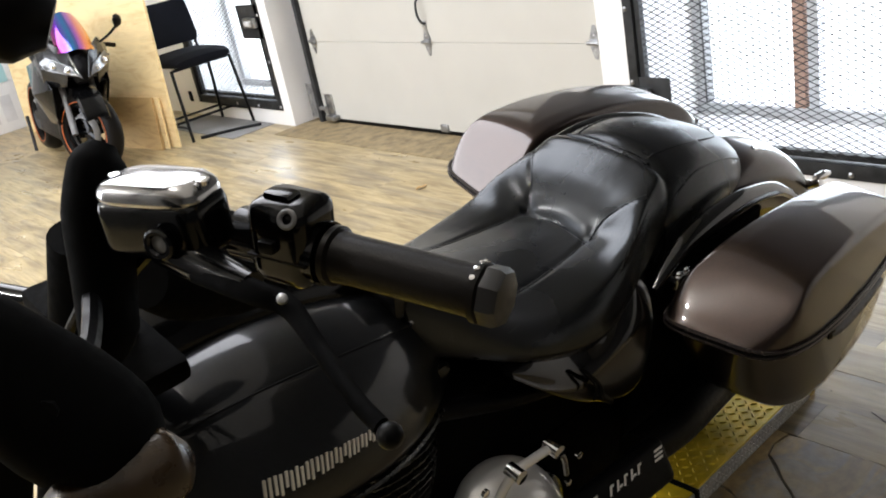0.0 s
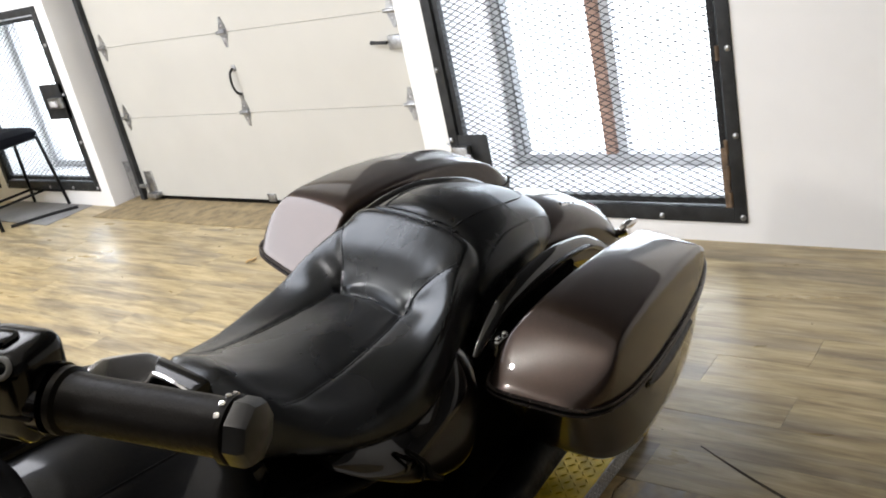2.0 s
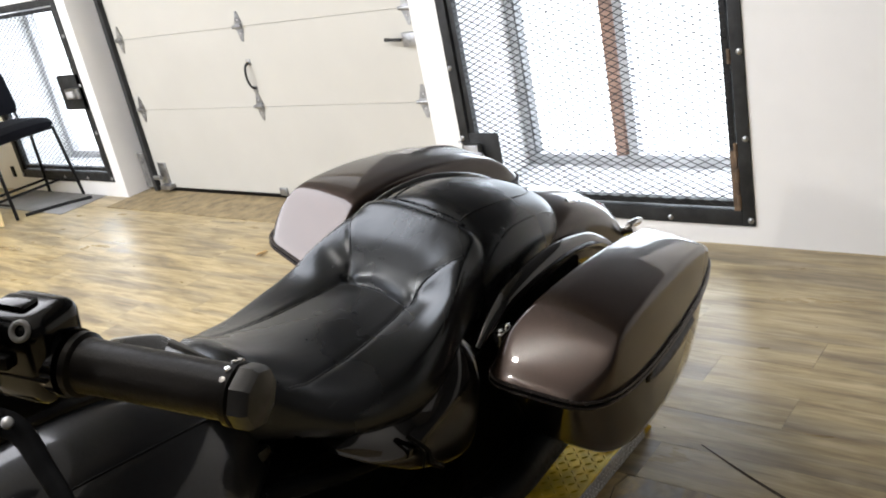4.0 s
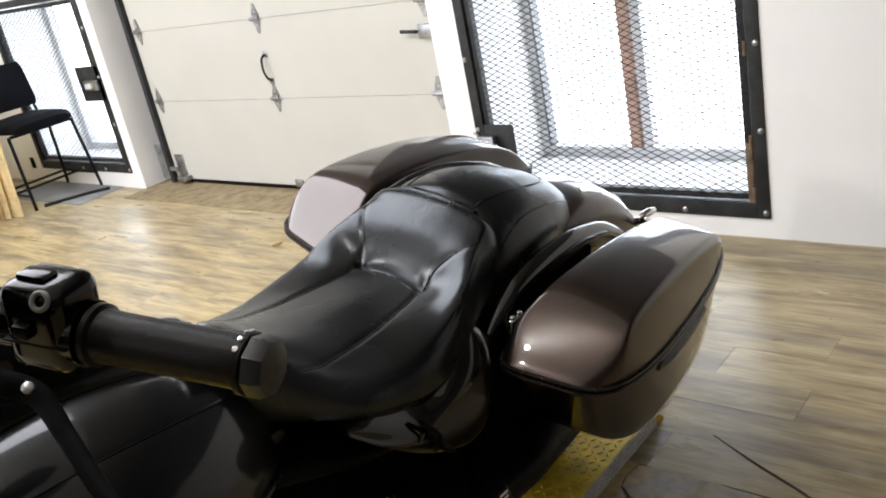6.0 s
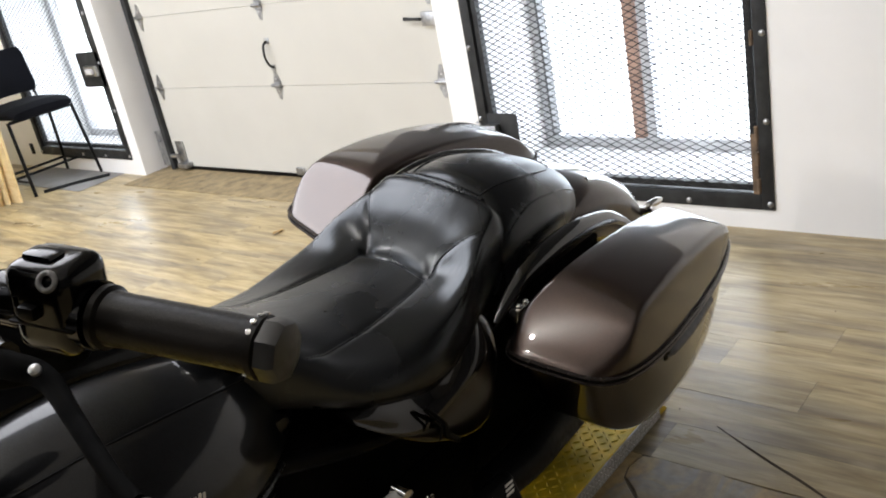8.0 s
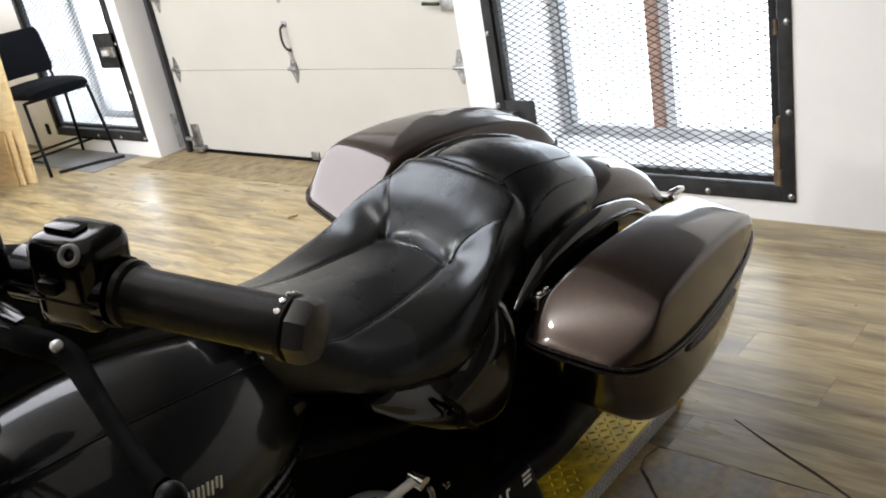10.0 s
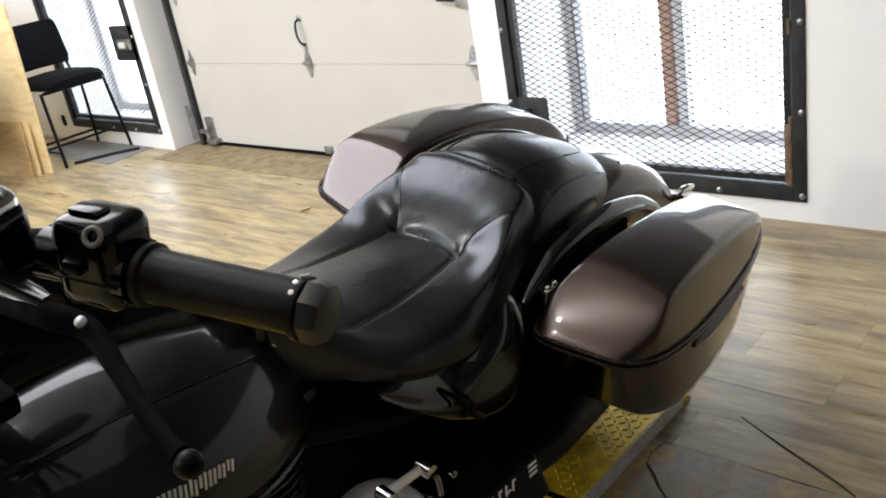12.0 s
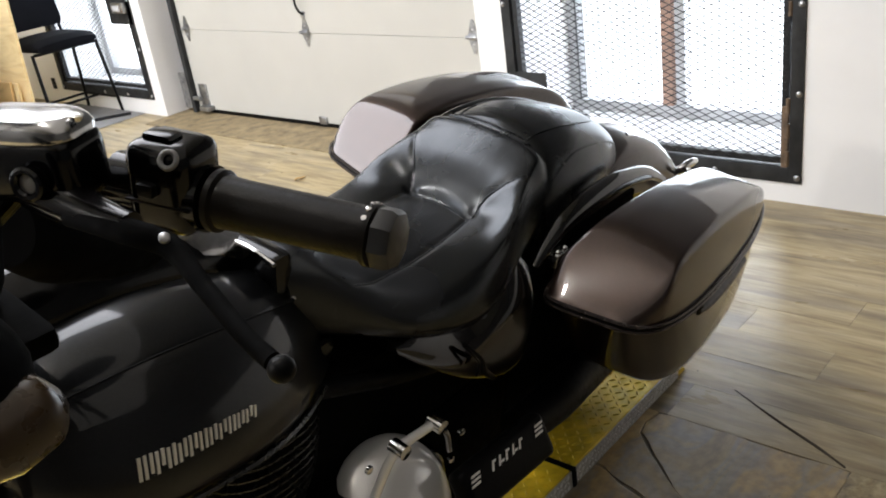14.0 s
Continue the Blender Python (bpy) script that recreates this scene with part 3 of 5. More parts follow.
part("cross_stretcher", tube([(-0.245, 0.0, 0.10), (0.23, 0.0, 0.10)], 0.009, 8), CHAIRSTEEL, chair)
part("cross_stretcher", tube([(-0.245, 0.18, 0.10), (0.23, 0.18, 0.10)], 0.009, 8), CHAIRSTEEL, chair)
part("seat_rail", tube([(-0.22, -0.19, 0.485), (0.21, -0.19, 0.485)], 0.0105, 8), CHAIRSTEEL, chair)
rings = []
for y in np.linspace(-0.25, 0.19, 9):
    k = 1 - 0.12 * abs((y + 0.03) / 0.22) ** 3
    ring = []
    for a in np.linspace(0, 2 * math.pi, 28, endpoint=False):
        c, s = math.copysign(abs(math.cos(a)) ** 0.45, math.cos(a)), math.copysign(abs(math.sin(a)) ** 0.7, math.sin(a))
        edge = 1 if -0.24 < y < 0.18 else 0.55
        ring.append((0.235 * c * k - 0.008, y, 0.527 + 0.036 * s * edge + 0.010 * (1 - c * c) * (s > 0) - 0.012 * max(0, -(y + 0.17) / 0.08) ** 2))
    rings.append(ring)
part("seat", loft(rings), FABRIC, chair)
rings = []
for z in np.linspace(0.60, 0.895, 8):
    y = 0.205 + (z - 0.6) * 0.22
    k = 1 if 0.61 < z < 0.885 else 0.93
    rings.append([(0.222 * k * math.copysign(abs(math.cos(a)) ** 0.4, math.cos(a)) - 0.008, y + 0.022 * (1 if k == 1 else 0.5) * math.copysign(abs(math.sin(a)) ** 0.7, math.sin(a)) - 0.030 * (abs(math.cos(a)) ** 0.8), z) for a in np.linspace(0, 2 * math.pi, 28, endpoint=False)])
part("backrest", loft(rings), FABRIC, chair)
stretch = tagged(part("floor_rod", tube([(2.62, 5.72, 0.012), (2.85, 5.60, 0.012), (2.98, 5.50, 0.012)], 0.011, 8), CHAIRSTEEL), "short black steel rod lying on the floor", "rod")

# ---- plywood sheets and boxes ----
sheet = box(-0.009, 0, 0, 0.009, 2.40, 1.08, 0.001)
tagged(part("plywood_sheet", sheet, PLY, smooth=False), "large pale plywood sheet leaning on edge beside the chair", "plywood").matrix_world = pose(2.452, 5.700, 0.0, 0, 3.2, 5.5)
tagged(part("plywood_offcut", box(-0.008, 0, 0, 0.008, 0.62, 0.36, 0.001), PLYD, smooth=False), "small brown plywood offcut leaning on a larger sheet", "plywood").matrix_world = pose(2.372, 5.800, 0.0, 0, 5.0, 8.0)
tagged(part("plywood_offcut", box(-0.006, 0, 0, 0.006, 0.5, 0.35, 0.001), PLY, smooth=False), "narrow plywood offcut leaning behind a brown one", "plywood").matrix_world = pose(2.405, 5.765, 0.0, 0, 4.5, 7.5)


def carton(x, y, z, w, d, h, body, label, panel=None, turn=0):
    c = thing("carton", label, "box", pose(x, y, z, 0, 0, turn), "stacked cartons")
    part("carton_body", box(-w / 2, -d / 2, 0, w / 2, d / 2, h, 0.004), body, c)
    part("tape", box(-0.03, -d / 2 - 0.001, h - 0.06, 0.03, d / 2 + 0.001, h + 0.001, 0.0005), GREYFRAME, c)
    if panel:
        for k in range(3):
            part("printed_panel", box(-w / 2 + 0.03 + k * w * 0.3, -d / 2 - 0.002, h * 0.2, -w / 2 + 0.03 + k * w * 0.3 + w * 0.2, -d / 2, h * (0.5 + 0.12 * k), 0.0005), panel, c)


carton(2.05, 8.55, 0, 0.50, 0.4, 0.42, CARTONW, "white printed carton standing on the floor", GREYFRAME, 4)
carton(2.05, 8.55, 0.42, 0.46, 0.38, 0.24, TEAL, "pale teal carton on top of a white one", None, -3)
carton(1.55, 8.5, 0, 0.40, 0.4, 0.40, CARTONW, "white printed carton beside another carton", GREYFRAME, -6)

# dry leaf and flakes on the floor
bm = bmesh.new()
rows = [[bm.verts.new((2.518 + (i - 3) * 0.011, 3.269 + w * 0.012 * math.sin(math.pi * (i + 0.4) / 7), 0.003 + 0.006 * abs(w) + 0.003 * math.sin(i))) for w in (-1, 0, 1)] for i in range(7)]
for a, b in zip(rows, rows[1:]):
    for i in range(2):
        bm.faces.new((a[i], a[i + 1], b[i + 1], b[i]))
tagged(part("dry_leaf", bm, PLYD), "curled dry brown leaf on the floor", "leaf")
rng = random.Random(5)
verts, faces = [], []
for k in range(60):
    x, y, s = rng.uniform(1.2, 2.85), rng.uniform(0.2, 5.2), rng.uniform(0.0015, 0.005)
    i = len(verts)
    verts += [(x - s, y, 0.0005), (x, y - s * 0.7, 0.0005), (x + s, y + s * 0.3, 0.0005), (x, y + s, 0.0005), (x, y, s * 0.6)]
    faces += [(i, i + 1, i + 4), (i + 1, i + 2, i + 4), (i + 2, i + 3, i + 4), (i + 3, i, i + 4)]
me = bpy.data.meshes.new("grit")
me.from_pydata(verts, [], faces)
me.materials.append(BLACKMATT)
tagged(new("floor_grit", me), "dark grit scattered on the floor", "grit", kind="stuff")

# ---- touring motorcycle ----
LEAN, BY, BZ = 13.0, 1.177, 0.045
bike = thing("touring_motorcycle", "dark brown metallic touring motorcycle leaning on its side stand", "motorcycle", pose(0, BY, BZ, LEAN))


def lerp(keys, x):
    """Smooth curve through a few keys (x, value)."""
    xs, ys = [k[0] for k in keys], [k[1] for k in keys]
    if x <= xs[0]:
        return ys[0]
    if x >= xs[-1]:
        return ys[-1]
    i = max(j for j in range(len(xs) - 1) if xs[j] <= x)
    a, b = xs[i], xs[i + 1]
    f = (x - a) / (b - a)

    def slope(j):
        if j == 0:
            return (ys[1] - ys[0]) / (xs[1] - xs[0])
        if j == len(xs) - 1:
            return (ys[-1] - ys[-2]) / (xs[-1] - xs[-2])
        return (ys[j + 1] - ys[j - 1]) / (xs[j + 1] - xs[j - 1])
    m0, m1 = slope(i) * (b - a), slope(i + 1) * (b - a)
    return (2 * f ** 3 - 3 * f * f + 1) * ys[i] + (f ** 3 - 2 * f * f + f) * m0 + (3 * f * f - 2 * f ** 3) * ys[i + 1] + (f ** 3 - f * f) * m1


# rider's cushion: middle line, crest line (place and height), outer half width, base height, all along the length u
R_MID = [(0.655, 0.842), (0.70, 0.842), (0.74, 0.817), (0.78, 0.794), (0.82, 0.778), (0.88, 0.763), (0.96, 0.755), (1.03, 0.755), (1.055, 0.764), (1.08, 0.793), (1.11, 0.824), (1.14, 0.848), (1.168, 0.862), (1.19, 0.857), (1.215, 0.82)]
R_CREST = [(0.655, 0.030), (0.70, 0.050), (0.74, 0.075), (0.78, 0.102), (0.85, 0.137), (0.93, 0.153), (1.0, 0.154), (1.06, 0.145), (1.10, 0.130), (1.14, 0.116), (1.17, 0.110), (1.215, 0.110)]
R_RISE = [(0.655, 0.838), (0.70, 0.832), (0.74, 0.800), (0.78, 0.772), (0.85, 0.750), (0.93, 0.750), (1.0, 0.762), (1.06, 0.793), (1.10, 0.817), (1.14, 0.837), (1.17, 0.848), (1.215, 0.808)]
R_HALF = [(0.655, 0.060), (0.70, 0.105), (0.74, 0.143), (0.78, 0.172), (0.85, 0.188), (0.93, 0.196), (1.0, 0.185), (1.06, 0.167), (1.12, 0.150), (1.17, 0.142), (1.215, 0.135)]
R_BASE = [(0.655, 0.72), (0.70, 0.715), (0.78, 0.695), (0.87, 0.664), (0.95, 0.650), (1.03, 0.655), (1.10, 0.670), (1.215, 0.680)]
# seam lines in plan (u, v) of one side
SEAM_PAN = [(0.735, 0.104), (0.80, 0.096), (0.87, 0.090), (0.95, 0.082), (1.02, 0.074), (1.052, 0.069)]
SEAM_WING = [(1.052, 0.069), (1.072, 0.080), (1.092, 0.098), (1.112, 0.114), (1.13, 0.124)]


def near_line(line, u, v):
    """Distance in plan to a line of points."""
    best = 1.0
    for (a, b), (c, d) in zip(line, line[1:]):
        t = min(max(((u - a) * (c - a) + (v - b) * (d - b)) / ((c - a) ** 2 + (d - b) ** 2), 0), 1)
        best = min(best, math.hypot(u - a - t * (c - a), v - b - t * (d - b)))
    return best


R_COUNT = 56


@functools.lru_cache(maxsize=None)
def rider_section(u):
    """Half section from the middle, over the crest and down the flank to the base."""
    mid, kv, kw, hv, base = (lerp(k, u) for k in (R_MID, R_CREST, R_RISE, R_HALF, R_BASE))
    drop = kw - base
    keys = [(-0.5 * kv, mid + 0.16 * (kw - mid)), (0, mid), (0.5 * kv, mid + 0.16 * (kw - mid)), (kv, kw), (kv + 0.52 * (hv - kv), kw - 0.13 * drop), (kv + 0.85 * (hv - kv), kw - 0.36 * drop), (hv, kw - 0.66 * drop), (0.935 * hv, kw - 0.92 * drop), (0.86 * hv, base)]
    line = spline([(v, w, 0) for v, w in keys], 8 * 16)[16:]
    step = [0.0]
    for p, q in zip(line, line[1:]):
        step.append(step[-1] + (q - p).length)
    at = np.linspace(0, step[-1], R_COUNT)
    vs, ws = np.interp(at, step, [p.x for p in line]), np.interp(at, step, [p.y for p in line])
    vs[0] = 0
    return vs, ws


def rider_detail(u, v):
    """Upholstery: sewn grooves, two puckered pits, the deep fold between them, soft swelling of the panels."""
    v = abs(v)
    groove = min(near_line(SEAM_PAN, u, v), near_line(SEAM_WING, u, v))
    pit = math.hypot(u - 1.052, v - 0.069)
    fold = math.exp(-((u - 1.050 - 0.004 * math.cos(v * 40)) / 0.0062) ** 2) / (1 + math.exp((v - 0.066) / 0.004))
    back = math.exp(-((u - 1.105) / 0.035) ** 2 - (v / 0.085) ** 2)
    pan = math.exp(-((u - 0.93) / 0.10) ** 2 - (v / 0.06) ** 2)
    wing = math.exp(-((u - 1.0) / 0.06) ** 2 - ((v - 0.115) / 0.028) ** 2)
    return 0.007 * back + 0.006 * pan + 0.004 * wing - 0.0035 * math.exp(-(groove / 0.0045) ** 2) - 0.010 * math.exp(-(pit / 0.012) ** 2) - 0.015 * fold


def rider_point(u, k, side):
    vs, ws = rider_section(u)
    v, w = float(vs[k]), float(ws[k])
    return Vector((u, side * v, w + (rider_detail(u, v) if k < R_COUNT * 0.7 else 0)))


def rider_top(u, v):
    vs, ws = rider_section(u)
    n = int(np.argmax(vs)) + 1
    return float(np.interp(abs(v), vs[:n], ws[:n])) + rider_detail(u, v)


def half_rings(us, point, count):
    rings = []
    for u in us:
        rings.append([point(u, k, -1) for k in range(count - 1, 0, -1)] + [point(u, k, 1) for k in range(count)])
    return rings


seat = part("seat", tube([(0.9, 0, 0.60), (1.2, 0, 0.66)], 0.10, flat=0.4), BLACKMATT, bike, "black seat pan")
us = [float(u) for u in list(np.linspace(0.655, 1.02, 60)) + list(np.linspace(1.0225, 1.09, 32)) + list(np.linspace(1.095, 1.215, 22))]
cushion = part("rider_cushion", loft(half_rings(us, rider_point, R_COUNT)), LEATHER, seat, "creased black leather rider seat")

P_TOP = [(1.165, 0.845), (1.185, 0.868), (1.22, 0.874), (1.30, 0.864), (1.40, 0.832), (1.48, 0.795), (1.54, 0.750), (1.575, 0.705)]
P_HALF = [(1.165, 0.152), (1.22, 0.154), (1.30, 0.148), (1.40, 0.130), (1.48, 0.104), (1.54, 0.072), (1.575, 0.040)]
P_BASE = [(1.165, 0.66), (1.30, 0.70), (1.40, 0.705), (1.50, 0.69), (1.575, 0.67)]
P_SEC = [(0, 0), (0.2, 0.012), (0.4, 0.05), (0.55, 0.10), (0.68, 0.165), (0.8, 0.25), (0.89, 0.36), (0.95, 0.48), (0.99, 0.63), (1.0, 0.78), (0.98, 0.9), (0.94, 1.0)]


def pillion_point(u, k, side):
    s, d = P_SEC[k]
    top, base = lerp(P_TOP, u), lerp(P_BASE, u)
    return Vector((u, side * s * lerp(P_HALF, u), top - d * (top - base)))


def pillion_top(u, v):
    s = min(abs(v) / lerp(P_HALF, u), 1)
    top, base = lerp(P_TOP, u), lerp(P_BASE, u)
    return top - float(np.interp(s, [r[0] for r in P_SEC[:10]], [r[1] for r in P_SEC[:10]])) * (top - base)


pillion = part("pillion_cushion", loft(half_rings(np.linspace(1.165, 1.575, 26), pillion_point, len(P_SEC))), LEATHER, seat, "smooth black leather pillion pad")


def seam(name, plan, height, parent, r=0.0016, n=40):
    pts = [Vector((p.x, p.y, height(p.x, p.y) + r * 0.35)) for p in spline([(u, v, 0) for u, v in plan], n)]
    return part(name, tube(pts, r, 6), LEATHER, parent)


for side in (-1, 1):
    seam("stitched_seam", [(u, side * v) for u, v in SEAM_PAN], rider_top, cushion)
    seam("stitched_seam", [(u, side * v) for u, v in SEAM_WING], rider_top, cushion)
    seam("stitched_seam", [(1.19, side * 0.075), (1.30, side * 0.08), (1.40, side * 0.07), (1.46, side * 0.045), (1.478, 0)], pillion_top, pillion)
    seam("side_seam", [(1.19, side * 0.137), (1.26, side * 0.127), (1.36, side * 0.117), (1.46, side * 0.10), (1.52, side * 0.08)], pillion_top, pillion)
for back, r in ((0.0, 0.0036), (0.012, 0.0026)):
    line = [(1.170 + back + 0.9 * v * v, v) for v in np.linspace(-0.086, 0.086, 25)]
    part("piping", tube([Vector((u, v, max(rider_top(u, v), pillion_top(u, v)) + r * 0.3)) for u, v in line], r, 8), LEATHER, cushion)
part("seat_strap", box(0.636, -0.052, 0.790, 0.668, 0.052, 0.856, 0.010), [BLACKGLOSS], seat, "glossy black trim at the seat nose")
part("strap_edge", tube([(0.636, -0.05, 0.848), (0.634, 0, 0.856), (0.636, 0.05, 0.848)], 0.004, 8, 8), CHROME, seat)

FINS = surface("fin_edges", (0.09, 0.09, 0.09), 0.3, 0.9, vary=0.3, bump=0.0)
# tank
T_TOP = [(0.22, 0.785), (0.235, 0.822), (0.26, 0.851), (0.30, 0.871), (0.35, 0.878), (0.42, 0.876), (0.50, 0.862), (0.58, 0.838), (0.66, 0.803), (0.72, 0.766), (0.75, 0.735)]
T_HALF = [(0.22, 0.080), (0.235, 0.108), (0.26, 0.135), (0.30, 0.158), (0.35, 0.174), (0.42, 0.181), (0.50, 0.176), (0.58, 0.155), (0.66, 0.115), (0.72, 0.070), (0.75, 0.045)]
T_SEC = [(0, 0), (0.1, 0.006), (0.2, 0.028), (0.3, 0.066), (0.4, 0.122), (0.47, 0.172), (0.492, 0.196), (0.50, 0.206), (0.508, 0.208), (0.56, 0.252), (0.65, 0.345), (0.74, 0.452), (0.82, 0.568), (0.89, 0.695), (0.94, 0.81), (0.98, 0.915), (1.0, 1.02), (0.985, 1.12), (0.93, 1.2), (0.8, 1.25)]


def tank_depth(u):
    return 0.06 + 0.55 * lerp(T_HALF, u)


def tank_point(u, k, side):
    s, d = T_SEC[k]
    top = lerp(T_TOP, u)
    return Vector((u, side * s * lerp(T_HALF, u), top - d * tank_depth(u)))


tank = part("fuel_tank", loft(half_rings(list(np.linspace(0.22, 0.30, 14)) + list(np.linspace(0.31, 0.75, 40)), tank_point, len(T_SEC))), DIMTANK, bike, "glossy metallic fuel tank, greyed for dim light")


def tank_at(u, s, out=0.0):
    top, half = lerp(T_TOP, u), lerp(T_HALF, u)
    d = float(np.interp(s, [r[0] for r in T_SEC[:17]], [r[1] for r in T_SEC[:17]]))
    return Vector((u, -s * half - out, top - d * tank_depth(u) + out * 0.4))


# black dash along the top of the tank
dash = part("dash", tube([(0.25, 0.035, 0.875), (0.30, 0.035, 0.893), (0.37, 0.036, 0.900), (0.50, 0.038, 0.880), (0.62, 0.036, 0.838), (0.70, 0.030, 0.795)], [0.020, 0.044, 0.047, 0.045, 0.038, 0.014], 20, 22, flat=0.45), BLACKGLOSS, tank, "black instrument dash along the tank")
part("dash_plate", tube([(0.53, 0.038, 0.888), (0.58, 0.038, 0.873), (0.64, 0.036, 0.847), (0.69, 0.034, 0.815)], [0.012, 0.030, 0.030, 0.010], 16, 12, flat=0.3), SATINCHROME, dash, "satin chrome plate on the dash")
part("headstock_cover", tube([(0.255, -0.03, 1.10), (0.25, -0.01, 1.02), (0.235, 0, 0.92), (0.205, 0, 0.82), (0.18, 0, 0.72)], [0.030, 0.036, 0.042, 0.05, 0.055], 22, 14), DEADBLACK, bike, "black cover round the steering head")
part("handlebar_shroud", tube([(0.24, -0.20, 1.145), (0.285, -0.17, 1.115), (0.35, -0.14, 1.075), (0.405, -0.12, 1.035), (0.43, -0.115, 1.01)], [0.035, 0.056, 0.058, 0.045, 0.015], 20, 18, flat=0.8), DEADBLACK, bike, "black shroud over the bar clamp")
part("console_trim", tube([(0.655, -0.060, 0.786), (0.675, -0.050, 0.786), (0.692, -0.040, 0.778)], [0.004, 0.008, 0.004], 8, 10), CHROME, tank, "chrome tip where the tank seam ends")
part("tank_groove", tube([tank_at(u, 0.50, 0.0) + Vector((0, 0, 0.0003)) for u in np.linspace(0.285, 0.66, 30)], 0.0016, 6), BLACKMATT, tank)
# Flange in the fins' brighter metal, drawn as the highlight along the tank edge.
part("tank_flange_glint", tube([tank_at(u, 1.0, 0.001) - Vector((0, 0, 0.022)) for u in np.linspace(0.33, 0.66, 14)], 0.004, 6), FINS, tank)

# saddlebags
L_TOP = [(1.06, 0.722), (1.15, 0.742), (1.21, 0.750), (1.27, 0.752), (1.35, 0.749), (1.47, 0.734), (1.60, 0.704), (1.70, 0.674), (1.76, 0.652), (1.83, 0.622)]


def rim_height(u):
    return 0.655 - 0.105 * (u - 1.07)


def bag_ring(share, n=112, grow=0.0):
    """Plan of the lid at a share of its size: an oblong with round corners that narrows to the rear."""
    pts = []
    for a in np.linspace(0, 2 * math.pi, n, endpoint=False):
        c, s = math.cos(a), math.sin(a)
        p = math.copysign(abs(c) ** 0.38, c) * share
        q = math.copysign(abs(s) ** 0.42, s) * share
        u = 1.445 + p * (0.375 + grow)
        outer = 0.412 - 0.085 * max(0, (u - 1.15) / 0.65) ** 2
        inner = 0.198 - 0.012 * min(1, max(0, (1.20 - u) / 0.13))
        v = (outer + inner) / 2 + q * ((outer - inner) / 2 + grow)
        if p < 0:
            u += (0.047 * (q + 1) / 2 - 0.011) * (-p) ** 2
        pts.append((u, v))
    return pts


def lid_height(u, v, share, p, q):
    """Height over the rim: a nearly flat top that meets a sloped nose, a chamfered outer flank, a steep inner flank and a sloped tail."""
    out = max(0, v - 0.26)
    top = lerp(L_TOP, u) + 0.08 * (min(v, 0.26) - 0.26) - 0.02 * out - 0.75 * out ** 2 - rim_height(u)
    edges = (0.85 * (1 + p * share) * 0.375, 0.62 * (1 - p * share) * 0.375, 4.0 * (1 + q * share) * 0.104, 4.2 * (1 - q * share) * 0.104)
    k = 12.0
    low = sum(max(h, 1e-5) ** -k for h in (top, *edges)) ** (-1 / k)
    return low * math.sqrt(max(0, 1 - share ** 40))


